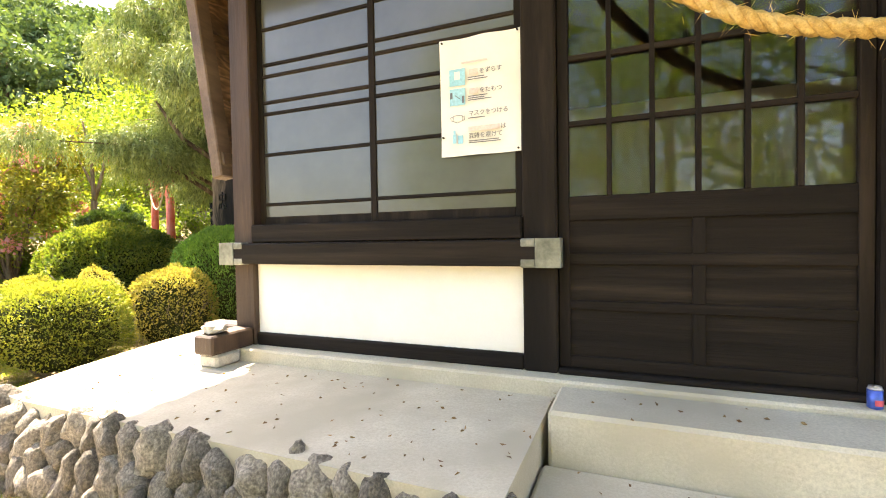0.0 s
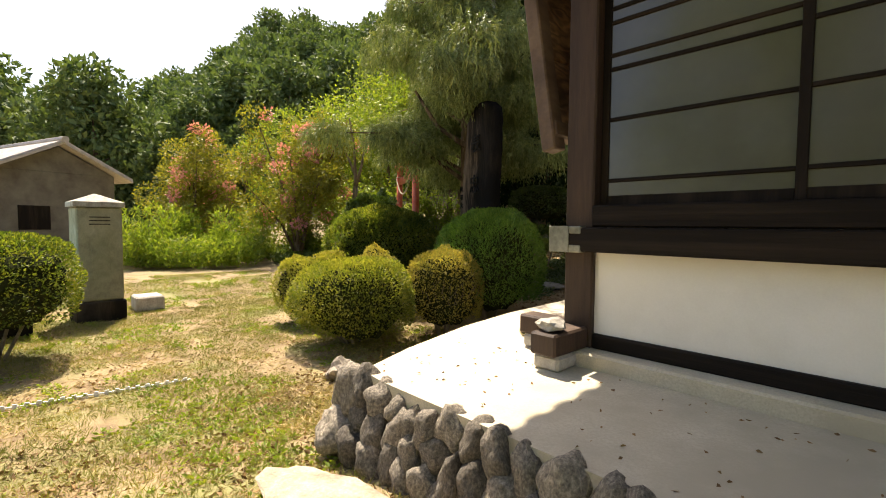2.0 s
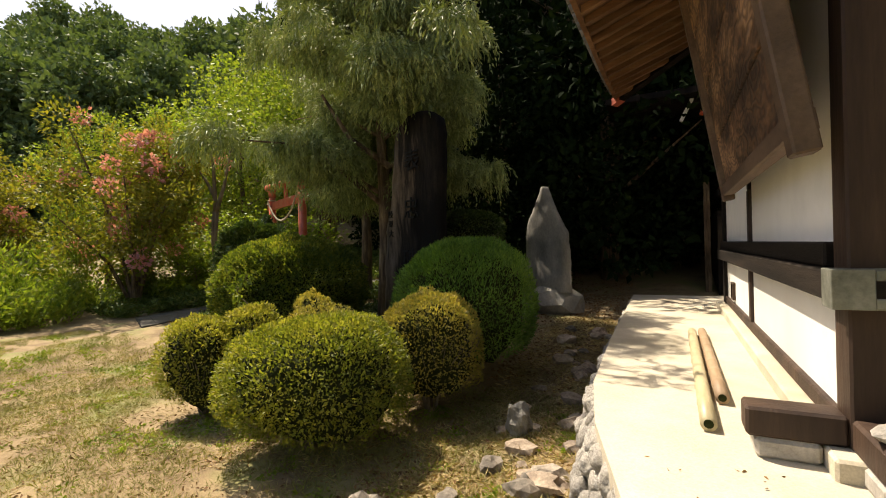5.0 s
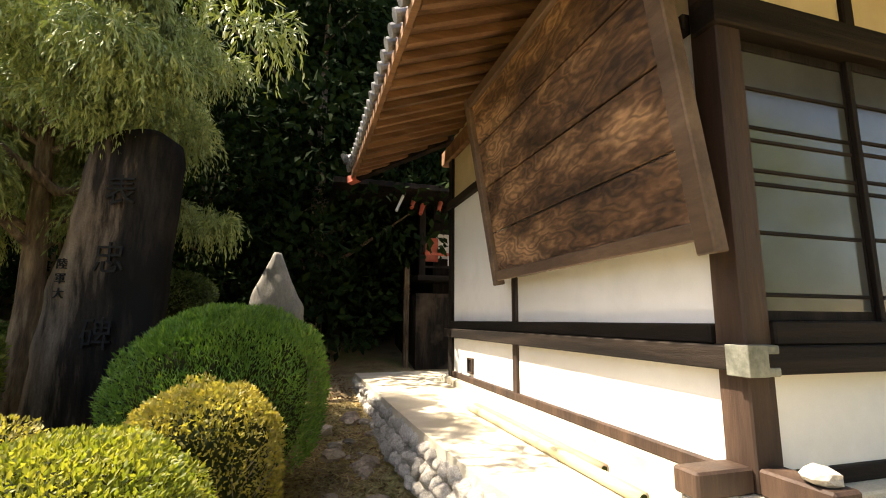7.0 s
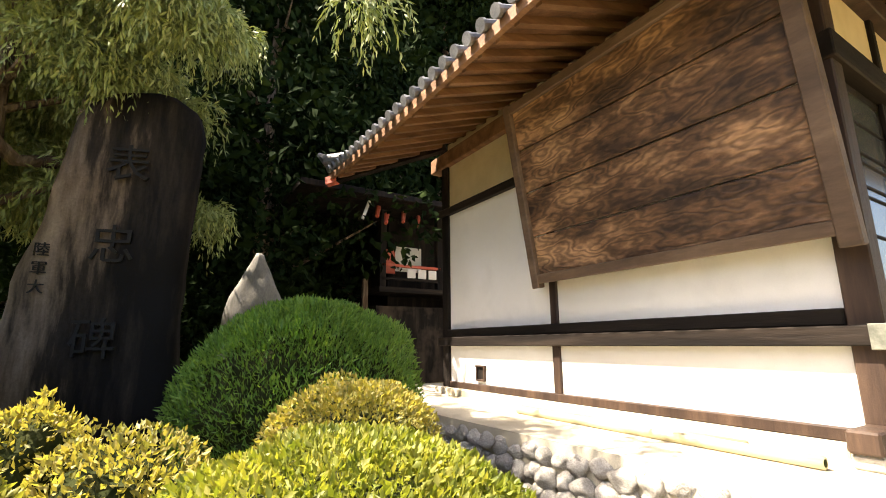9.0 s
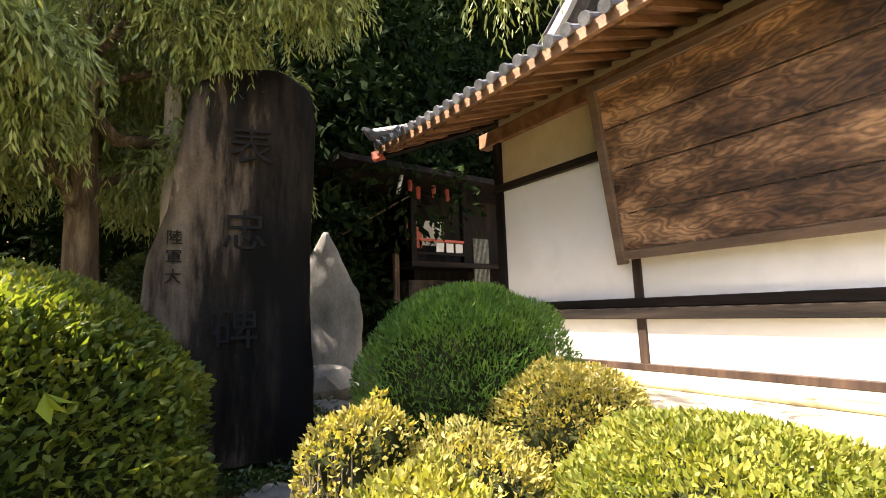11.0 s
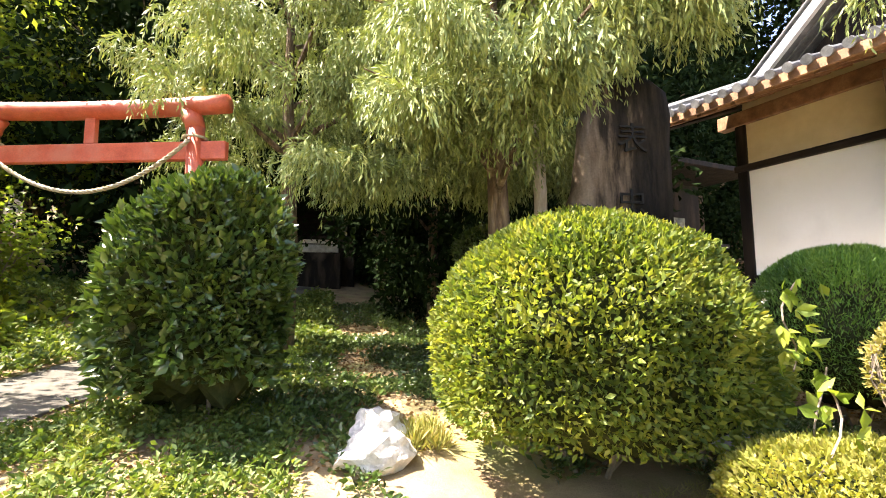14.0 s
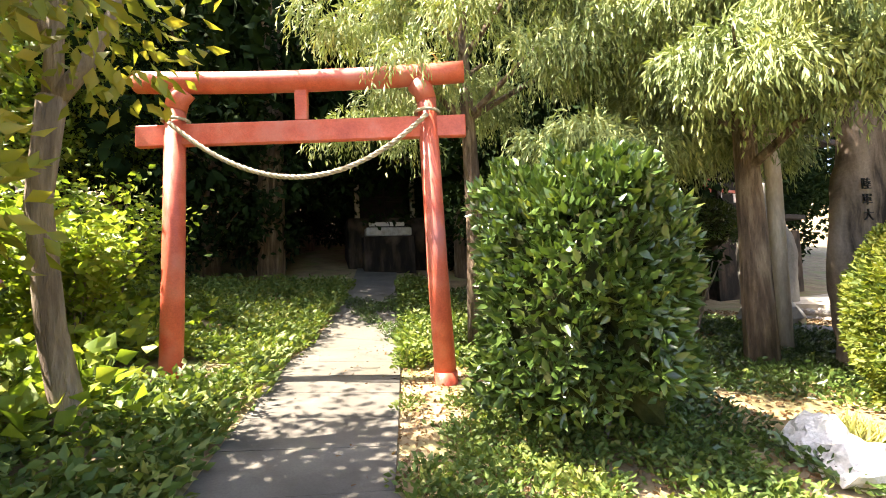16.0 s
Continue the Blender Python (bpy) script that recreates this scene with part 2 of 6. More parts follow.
def tube(points, radii, sides=8, bm=None, cap=True):
    """A round limb along points."""
    bm = bm or bmesh.new()
    pts = [Vector(p) for p in points]
    rings = []
    for i, p in enumerate(pts):
        d = (pts[min(i + 1, len(pts) - 1)] - pts[max(i - 1, 0)]).normalized()
        u = d.orthogonal().normalized()
        if i:
            u = (last - d * last.dot(d)).normalized()
        last = u
        w = d.cross(u)
        r = radii[i] if isinstance(radii, (list, tuple)) else radii
        rings.append([bm.verts.new(p + r * (math.cos(a) * u + math.sin(a) * w)) for a in (2 * math.pi * k / sides for k in range(sides))])
    for a, b in zip(rings, rings[1:]):
        for k in range(sides):
            bm.faces.new((a[k], a[(k + 1) % sides], b[(k + 1) % sides], b[k]))
    if cap:
        bm.faces.new(rings[0][::-1])
        bm.faces.new(rings[-1])
    return bm


def rock(sx, sy, sz, seed, rough=0.22, level=2, freq=1.3):
    """A lump of stone about the origin."""
    bm = bmesh.new()
    bmesh.ops.create_icosphere(bm, subdivisions=level, radius=1.0)
    off = Vector((seed * 3.7, seed * 1.3, seed * 2.1))
    for v in bm.verts:
        n = v.co.normalized()
        k = 1 + rough * noise.noise(n * freq + off) * 1.6 + rough * 0.5 * noise.noise(n * freq * 2.7 + off)
        v.co = Vector((n.x * sx, n.y * sy, n.z * sz)) * k
    return bm


def raw_mesh(name, verts, faces, material, parent=None, label=""):
    """A mesh from numpy arrays of corners and triangles."""
    me = bpy.data.meshes.new(name)
    me.vertices.add(len(verts))
    me.vertices.foreach_set("co", np.asarray(verts, np.float32).ravel())
    n = len(faces)
    me.loops.add(n * 3)
    me.loops.foreach_set("vertex_index", np.asarray(faces, np.int32).ravel())
    me.polygons.add(n)
    me.polygons.foreach_set("loop_start", np.arange(0, n * 3, 3, dtype=np.int32))
    me.update(calc_edges=True)
    me.materials.append(material)
    ob = new(name, me)
    if parent:
        ob.parent = parent
    if label:
        ob["label"] = label
    return ob


def unit(v):
    return v / np.maximum(np.linalg.norm(v, axis=-1, keepdims=True), 1e-9)


def leaves(name, at, along, size, width, material, parent, rng, label="", fold=0.25):
    """Many single leaves: each two triangles folded on its midrib."""
    n = len(at)
    d = unit(along)
    side = unit(np.cross(d, unit(rng.normal(size=(n, 3)))))
    up = np.cross(side, d)
    s = (size * rng.uniform(0.7, 1.3, n))[:, None]
    w = s * width
    base, tip = at, at + d * s
    l = at + d * s * 0.45 + side * w * 0.5 + up * w * fold
    r = at + d * s * 0.45 - side * w * 0.5 + up * w * fold
    v = np.stack([base, l, tip, r], 1).reshape(-1, 3)
    i = np.arange(n)[:, None] * 4
    f = np.concatenate([i + [0, 1, 2], i + [0, 2, 3]], 1).reshape(-1, 3)
    ob = raw_mesh(name, v, f, material, parent, label)
    ob["kind"] = "stuff"
    return ob


def lumps(n, rng, amount, count=14):
    """How far the outline swells in each direction n."""
    k = np.ones(len(n))
    for _ in range(150):
        c = unit(rng.normal(size=3))
        k += 0.7 * amount * rng.uniform(-1.1, 0.9) * np.exp(-((1 - n @ c) / 0.010))
    for _ in range(count):
        c = unit(rng.normal(size=3))
        k += amount * rng.uniform(-0.6, 1.0) * np.exp(-((1 - n @ c) / 0.12))
    return k


def bush(name, x, y, rx, ry, h, count, size, material, label, seed, width=0.5, uneven=0.10, low=0.12, bare=0.0, spiky=0.0, group="", turn=0.0, square=2.5):
    """A clipped shrub up to level h: stems, a shade-coloured core and a leaf shell."""
    ground_z = land(x, y) - 0.02
    h -= ground_z
    rng = np.random.default_rng(seed)
    root = thing(name, x, y, ground_z, label, "bush", group, turn=turn)
    n = unit(rng.normal(size=(count, 3)))
    n[:, 2] = np.where(n[:, 2] < -0.55, -n[:, 2], n[:, 2])
    k = lumps(n, np.random.default_rng(seed + 1), uneven)
    depth = 1.02 - rng.exponential(0.075, count)
    cz, hz = h * (0.5 + low / 2), h * (0.5 - low / 2)
    # flattened towards a box: clipped hedge shape
    nn = n / (np.abs(n) ** square).sum(1, keepdims=True) ** (1 / square) * 0.97
    at = nn * np.array([rx, ry, hz]) * (k * depth)[:, None] + [0, 0, cz]
    along = n * 0.9 + rng.normal(size=(count, 3)) * 0.7 + [0, 0, 0.35 + spiky]
    leaves("crown", at, along, size, width, material, root, rng)
    # Solid blob behind the leaves, dark to stand in for shade between twigs.
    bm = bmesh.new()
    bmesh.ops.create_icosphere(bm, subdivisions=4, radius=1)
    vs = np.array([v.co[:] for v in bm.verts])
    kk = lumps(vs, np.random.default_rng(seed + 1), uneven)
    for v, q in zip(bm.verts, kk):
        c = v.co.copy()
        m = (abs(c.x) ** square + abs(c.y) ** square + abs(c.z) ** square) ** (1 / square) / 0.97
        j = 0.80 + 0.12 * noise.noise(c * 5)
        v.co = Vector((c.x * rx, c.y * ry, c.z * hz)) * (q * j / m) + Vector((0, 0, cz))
    part("shade_core", bm, INNER_SHADE, root)
    for s in range(5):
        a = rng.uniform(0, 6.28)
        r0 = rng.uniform(0.02, 0.12) * rx
        r1 = rng.uniform(0.3, 0.7) * rx
        p0, p1 = Vector((math.cos(a) * r0, math.sin(a) * r0, -0.05)), Vector((math.cos(a) * r1, math.sin(a) * r1, h * 0.55))
        mid = (p0 + p1) / 2 + Vector(rng.normal(size=3) * 0.05)
        part("stem", tube([p0, mid, p1], [0.025, 0.02, 0.01], 6), TWIG, root)
    if bare:
        m = int(bare)
        bm = bmesh.new()
        for s in range(m):
            v = Vector(unit(rng.normal(size=3)))
            v.z = abs(v.z) * 0.8
            e = Vector((v.x * rx, v.y * ry, v.z * hz)) * rng.uniform(0.9, 1.06) + Vector((0, 0, cz))
            b = e * 0.6
            j = (b + e) / 2 + Vector(rng.normal(size=3) * 0.05)
            tube([b, j, e], [0.008, 0.006, 0.003], 4, bm, cap=False)
        part("dry_growth", bm, TWIG, root, "dry leafless grey twigs")["kind"] = "stuff"
    return root


def smooth01(a):
    a = min(1.0, max(0.0, a))
    return a * a * (3 - 2 * a)


def land(x, y):
    """Height of the ground."""
    h = 0.24 * smooth01((y - 3.5) / 6) + 0.22 * smooth01((-x - 11.8) / 3) * smooth01((y - 5) / 4) + 0.20 * max(0.0, y - 10)
    h += -0.34 * smooth01((0.6 - x) / 3.2) * smooth01((5.6 - y) / 3.6) * (1 - 0.75 * smooth01((-x - 9.0) / 2.5))
    far = math.hypot(x + 4, y - 3)
    h += 0.10 * noise.noise(Vector((x * 0.25, y * 0.25, 0))) * smooth01((far - 4) / 6) + 0.02 * noise.noise(Vector((x, y, 3)))
    if far > 45:
        turn = math.degrees(math.atan2(-x, y))
        steep = 0.07 + 0.30 * smooth01((86 - turn) / 22) * smooth01((turn + 60) / 40)
        h += steep * (far - 45) * (1 if far < 150 else 150 / far)
    return h


def beyond(x, y):
    """Plan of the grove about the gate, turned and drawn in towards the garden's end."""
    a = radians(-10.0)
    u, v = 0.87 * (x + 12.657), 0.87 * (y - 2.183)
    return -12.97 + u * math.cos(a) - v * math.sin(a), 2.36 + u * math.sin(a) + v * math.cos(a)


# ---- ground ----
def build_ground():
    bm = bmesh.new()
    def axis(a, b, fine0, fine1, step, coarse):
        out, v = [], a
        while v < b:
            out.append(v)
            inside = fine0 <= v < fine1
            d = 0 if inside else min(abs(v - fine0), abs(v - fine1))
            v += step if inside else step + d * coarse
        return out + [b]
    xs = axis(-400, 400, -20, 8, 0.35, 0.25)
    ys = axis(-400, 400, -6, 18, 0.35, 0.25)
    grid = [[bm.verts.new((x, y, land(x, y))) for y in ys] for x in xs]
    for i in range(len(xs) - 1):
        for j in range(len(ys) - 1):
            bm.faces.new((grid[i][j], grid[i + 1][j], grid[i + 1][j + 1], grid[i][j + 1]))
    return tagged(link("ground", bm, GROUND, smooth=True), "dry sunlit yard soil with thin yellow grass", "ground", kind="structure")


build_ground()

# ---- platform of the hall ----
PZ = 0.45
PLAT_EDGE = [(-0.78, -1.36), (-1.02, -0.75), (-1.28, 0.2), (-1.42, 1.1), (-1.50, 3.0), (-1.60, 8.2)]


def platform_side(y):
    """Where the curved side edge of the platform lies."""
    return float(np.interp(y, [p[1] for p in PLAT_EDGE], [p[0] for p in PLAT_EDGE]))


def build_platform():
    bm = bmesh.new()
    outline = [(2.82, 8.2)] + PLAT_EDGE[::-1] + [(-0.5, -1.40), (2.82, -1.42)]
    top = [bm.verts.new((x, y, PZ)) for x, y in outline]
    low = [bm.verts.new((x, y, -0.4)) for x, y in outline]
    bm.faces.new(top)
    for i in range(len(outline)):
        j = (i + 1) % len(outline)
        bm.faces.new((low[i], low[j], top[j], top[i]))
    bmesh.ops.recalc_face_normals(bm, faces=bm.faces)
    return bm


platform = tagged(link("platform", build_platform(), CONCRETE), "grey concrete platform round the temple hall", "platform", kind="structure")
platform_b = tagged(link("platform_rear", box(2.825, 9.0, -0.03, 8.2, -0.1, PZ, 0.02), CONCRETE), "grey concrete platform under the hall", "platform", kind="structure")
plinth_f = tagged(link("plinth_front", box(-0.12, 9.0, -0.16, 0.3, PZ - 0.05, 0.56, 0.015), CONCRETE), "low raised concrete plinth under the front wall", "plinth", kind="structure")
plinth_s = tagged(link("plinth_side", box(-0.12, 0.3, 0.305, 6.5, PZ - 0.05, 0.56, 0.015), CONCRETE), "low raised concrete plinth under the side wall", "plinth", kind="structure")
step_up = tagged(link("step_upper", box(2.86, 9.0, -0.62, -0.165, -0.1, 0.53, 0.02), CONCRETE), "pale concrete entrance step", "step", kind="structure")
step_low = tagged(link("step_lower", box(2.83, 9.0, -1.5, -0.625, -0.1, 0.24, 0.02), CONCRETE), "worn lower concrete entrance step", "step", kind="structure")

# ---- walls of the hall ----
Z_BASE, Z_PANEL, Z_NAG, Z_SILL = 0.67, 1.28, 1.46, 1.62
WT = 4.86
LEN = 6.20


def wall_piece(name, x0, x1, y0, y1, z0, z1, material, label):
    return tagged(link(name, box(x0, x1, y0, y1, z0, z1, 0), material), label, "wall", kind="structure")


wall_piece("wall_front_lower", 0.20, 2.62, 0.03, 0.15, Z_BASE, Z_PANEL + 0.02, PLASTER, "white plaster panel below the window")
wall_piece("wall_side_lower", 0.03, 0.15, 0.2, LEN, Z_BASE, 1.5, PLASTER, "white plaster lower side wall")
wall_piece("wall_side_upper", 0.031, 0.15, 0.2, LEN, 1.5, 3.86, PLASTER, "white plaster side wall")
wall_piece("wall_side_ochre", 0.032, 0.15, 0.2, LEN, 3.86, WT + 0.48, OCHRE, "ochre plaster band under the eaves")
wall_piece("wall_front_ochre", 0.2, 9.0, 0.032, 0.15, 3.98, WT + 0.3, OCHRE, "ochre plaster band over the windows")
wall_piece("wall_rear", 0.2, 9.0, LEN - 0.12, LEN, PZ, WT + 0.3, PLASTER, "plain white rear wall")
wall_piece("wall_far", 8.88, 9.0, 0.2, LEN - 0.12, PZ, WT + 0.3, PLASTER, "plain white end wall")
tagged(link("floor_inside", box(0.15, 8.88, 0.15, LEN - 0.12, PZ, 0.62, 0), DARKWOOD_H), "dark board floor inside the hall", "floor", kind="structure")


def timber(name, x0, x1, y0, y1, z0, z1, material, label, bevel=0.012, cat="beam"):
    return tagged(link(name, box(x0, x1, y0, y1, z0, z1, bevel), material), label, cat, kind="structure")


timber("post_corner", -0.02, 0.21, -0.02, 0.21, 0.56, WT + 0.3, POSTWOOD, "brown timber corner post of the hall", cat="post")
timber("post_front", 2.60, 2.83, -0.02, 0.21, 0.56, WT + 0.3, DARKWOOD, "dark timber post between window and doors", cat="post")
timber("post_door", 4.50, 4.68, -0.02, 0.2, 0.56, WT + 0.3, DARKWOOD, "dark timber post between the doors", cat="post")
timber("post_far", 6.4, 6.6, -0.02, 0.2, 0.56, WT + 0.3, DARKWOOD, "dark timber post beyond the doors", cat="post")
timber("post_side", -0.005, 0.16, 3.36, 3.50, 0.66, 2.2, POSTWOOD, "brown timber post in the side wall", cat="post")
timber("post_side_upper", 0.0, 0.16, 3.36, 3.50, 2.2, WT, DARKWOOD, "dark timber post behind the board", cat="post")
timber("post_rear", -0.02, 0.21, LEN - 0.06, LEN + 0.16, 0.56, WT + 0.3, DARKWOOD, "dark timber rear corner post", cat="post")
timber("ground_sill_front", 0.21, 2.60, -0.01, 0.17, 0.56, Z_BASE, DARKWOOD_H, "dark timber sill at the foot of the wall")
timber("ground_sill_side", -0.01, 0.17, 0.21, LEN - 0.06, 0.56, Z_BASE, POSTWOOD, "brown timber sill at the foot of the wall")
timber("waist_rail_front", -0.10, 2.86, -0.10, 0.03, Z_PANEL, Z_NAG, DARKWOOD_H, "dark timber waist rail under the window")
timber("waist_rail_side", -0.10, 0.03, 0.035, LEN + 0.2, Z_PANEL + 0.02, Z_NAG, DARKWOOD_Y, "dark timber waist rail on the side wall")
timber("window_sill_front", 0.21, 2.60, -0.05, 0.16, Z_NAG + 0.002, Z_SILL, DARKWOOD_H, "dark timber window sill", cat="sill")
timber("rail_side_upper", -0.06, 0.03, 0.21, LEN - 0.06, Z_NAG + 0.002, 1.60, DARKWOOD_Y, "dark timber rail on the side wall")
timber("head_rail_front", -0.06, 9.0, -0.06, 0.17, 3.72, 3.98, DARKWOOD_H, "dark timber head rail over the windows")
timber("head_rail_side", -0.07, 0.17, 0.21, LEN + 0.2, 3.82, 3.96, DARKWOOD_Y, "brown timber rail high on the side wall")
timber("wall_plate_side", -0.08, 0.17, -0.6, LEN + 0.5, WT - 0.02, WT + 0.28, RAFTER, "brown timber wall plate under the rafters")
timber("wall_plate_front", 0.215, 9.0, -0.10, 0.17, 4.66, 4.92, POSTWOOD, "brown timber wall plate over the front")
for nx in (1.42, 3.7, 5.6):
    timber("strut_front", nx - 0.06, nx + 0.06, -0.01, 0.15, 3.98, WT, DARKWOOD, "dark timber strut in the ochre band", cat="post")

# ---- eaves and roof ----
XE, ZE, OV = -1.85, 4.70, 1.80
SLOPE = 0.36
Y0, Y1 = -OV, LEN + OV


def eave_lift(y):
    """The eaves rise a little towards the corners."""
    a = abs(y - LEN / 2) / (LEN / 2 + OV)
    return 0.16 * a ** 3


def roof_under(x, y):
    return ZE + (x - XE) * SLOPE + eave_lift(y)


def sloped_bar(x0, x1, y, w, h, drop=0.0, along="x"):
    bm = bmesh.new()
    vs = []
    for x in (x0, x1):
        if along == "x":
            z = roof_under(x, y) - drop
            vs += [bm.verts.new((x, y - w / 2, z - h)), bm.verts.new((x, y + w / 2, z - h)), bm.verts.new((x, y + w / 2, z)), bm.verts.new((x, y - w / 2, z))]
        else:
            z = ZE + (x - Y0) * SLOPE - drop
            vs += [bm.verts.new((y - w / 2, x, z - h)), bm.verts.new((y + w / 2, x, z - h)), bm.verts.new((y + w / 2, x, z)), bm.verts.new((y - w / 2, x, z))]
    for f in ((0, 1, 2, 3), (7, 6, 5, 4), (0, 4, 5, 1), (1, 5, 6, 2), (2, 6, 7, 3), (3, 7, 4, 0)):
        bm.faces.new([vs[i] for i in f])
    bmesh.ops.recalc_face_normals(bm, faces=bm.faces)
    return bm


def build_roof():
    roof = thing("roof", 0, LEN / 2, ZE, "grey tiled temple roof with deep timber eaves", "roof", kind="structure")
    inv = Matrix.Translation((0, -LEN / 2, -ZE))

    def put(name, bm, material, label=""):
        bm.transform(inv)
        return part(name, bm, material, roof, label)

    # boarding over the rafters, side then front, mitred on the hip
    bm = bmesh.new()
    ys = np.linspace(Y0, Y1, 40)
    top_x = 1.6
    for lay in (0.0, 0.10):
        rows = []
        for y in ys:
            reach = min(top_x - XE, y - Y0 + 0.02, 1e9)
            reach = min(reach, Y1 - y + 0.02)
            reach = max(reach, 0.03)
            rows.append([bm.verts.new((XE + reach * q, y, roof_under(XE + reach * q, y) + lay)) for q in (0, 0.33, 0.66, 1)])
        for a, b in zip(rows, rows[1:]):
            for k in range(3):
                bm.faces.new((a[k], b[k], b[k + 1], a[k + 1]))
    put("eave_boarding", bm, SOFFIT)
    bm = bmesh.new()
    xs = np.linspace(XE, 9.5, 50)
    for lay in (0.0, 0.10):
        rows = []
        for x in xs:
            reach = min(3.55, max(0.03, x - XE + 0.02))
            lift = 0.16 * max(0.0, 1 - (x - XE) / 4) ** 3
            rows.append([bm.verts.new((x, Y0 + reach * q, ZE + reach * q * SLOPE + lift + lay)) for q in (0, 0.33, 0.66, 1)])
        for a, b in zip(rows, rows[1:]):
            for k in range(3):
                bm.faces.new((a[k], b[k], b[k + 1], a[k + 1]))
    put("front_boarding", bm, SOFFIT)
    # rafters
    y = Y0 + 0.12
    while y < Y1:
        reach = min(2.05, y - Y0, Y1 - y)
        if reach > 0.15:
            put("rafter", sloped_bar(XE + 0.06, XE + reach, y, 0.085, 0.10, 0.004), RAFTER)
        y += 0.33
    x = XE + 0.25
    while x < 7.0:
        reach = min(2.05, x - XE)
        if reach > 0.15:
            put("front_rafter", sloped_bar(Y0 + 0.06, Y0 + reach, x, 0.075, 0.085, 0.004, "y"), DARKWOOD)
        x += 0.34
    # eave fascia and hip rafters
    for y in np.linspace(Y0, Y1 - 0.6, 14):
        y2 = min(Y1, y + (Y1 - 0.6 - Y0) / 13 + 0.002)
        b = bmesh.new()
        vs = [b.verts.new((xx, yy, roof_under(XE, yy) + zz)) for yy in (y, y2) for xx, zz in ((XE - 0.02, -0.05), (XE + 0.05, -0.05), (XE + 0.05, 0.10), (XE - 0.02, 0.10))]
        for f in ((3, 2, 1, 0), (4, 5, 6, 7), (0, 1, 5, 4), (1, 2, 6, 5), (2, 3, 7, 6), (3, 0, 4, 7)):
            b.faces.new([vs[i] for i in f])
        put("fascia_board", b, RAFTER)
    b = bmesh.new()
    vs = [b.verts.new((xx, yy, ZE + zz)) for xx in (XE, 9.5) for yy, zz in ((Y0 - 0.02, -0.05), (Y0 + 0.05, -0.05), (Y0 + 0.05, 0.10), (Y0 - 0.02, 0.10))]
    for f in ((3, 2, 1, 0), (4, 5, 6, 7), (0, 1, 5, 4), (1, 2, 6, 5), (2, 3, 7, 6), (3, 0, 4, 7)):
        b.faces.new([vs[i] for i in f])
    put("fascia_board", b, DARKWOOD)
    for yc, sg in ((Y1, -1), (Y0, 1)):
        p0 = Vector((XE - 0.02, yc + 0.02 * -sg, roof_under(XE, yc) - 0.09))
        p1 = Vector((0.0, yc + sg * OV, roof_under(0, yc + sg * OV) - 0.12))
        put("hip_rafter", tube([p0, p1], 0.10, 4), DARKWOOD)
        e = p0 + (p0 - p1).normalized() * 0.03
        put("hip_end", tube([e, p0 + (p1 - p0).normalized() * 0.22], 0.115, 4), REDPAINT, "red painted hip rafter end")
    # round tile columns up the slope with their end discs
    y = Y0 + 0.1
    while y < Y1 - 0.05:
        reach = max(0.12, min(top_x - XE, y - Y0, Y1 - y))
        a = Vector((XE - 0.09, y, roof_under(XE, y) + 0.155 - 0.03))
        c = Vector((XE + reach, y, roof_under(XE + reach, y) + 0.155))
        put("tile_column", tube([a, c], 0.072, 10), TILE)
        d = (a - c).normalized()
        put("end_tile", tube([a + d * 0.035, a - d * 0.01], [0.082, 0.086], 12), TILE)
        y += 0.27
    x = XE + 0.1
    while x < 9.4:
        reach = max(0.12, min(3.5, x - XE))
        a, c = Vector((x, Y0 - 0.09, ZE + 0.125)), Vector((x, Y0 + reach, ZE + reach * SLOPE + 0.155))
        put("tile_column", tube([a, c], 0.072, 8), TILE)
        x += 0.27
    for yc, sg in ((Y1, -1), (Y0, 1)):
        r = 3.5
        pts = [Vector((XE - 0.1 + r * q, yc + sg * r * q, roof_under(XE + r * q, yc + sg * r * q) + 0.27 + (0.10 if q == 0 else 0))) for q in (0, 0.15, 0.5, 1)]
        put("hip_ridge", tube(pts, [0.13, 0.12, 0.12, 0.12], 8), TILE)
        put("ridge_end_tile", tube([pts[0] + Vector((-0.12, -sg * 0.12, 0.16)), pts[0], pts[1]], [0.05, 0.13, 0.12], 8), TILE)
    # upper gable facing the side
    gx, gz0 = 1.2, ZE + (1.2 - XE) * SLOPE + 0.1
    half, rise = 3.0, 2.7
    b = bmesh.new()
    vs = [b.verts.new(p) for p in ((gx, LEN / 2 - half, gz0 - 0.3), (gx, LEN / 2 + half, gz0 - 0.3), (gx, LEN / 2, gz0 + rise))]
    ws = [b.verts.new((9.5, v.co.y, v.co.z)) for v in vs]
    b.faces.new(vs), b.faces.new(ws[::-1])
    for i in range(3):
        b.faces.new((vs[i], vs[(i + 1) % 3], ws[(i + 1) % 3], ws[i]))
    put("gable_wall", b, DARKWOOD)
    for sg in (-1, 1):
        p0 = Vector((gx - 0.55, LEN / 2 + sg * (half + 0.35), gz0 - 0.15))
        p1 = Vector((gx - 0.55, LEN / 2, gz0 + rise + 0.45))
        mid = (p0 + p1) / 2 + Vector((0, 0, -0.18))
        put("bargeboard", tube([p0, mid, p1], 0.11, 4), PALEPAINT, "pale weathered bargeboard")
        b = bmesh.new()
        pts = [p0, mid, p1]
        up = Vector((0, 0, 0.16))
        rows = [[b.verts.new(p + up + Vector((dx, 0, 0))) for dx in (-0.12, 10)] for p in pts]
        for u, w in zip(rows, rows[1:]):
            b.faces.new((u[0], u[1], w[1], w[0]))
        put("upper_roof", b, TILE)
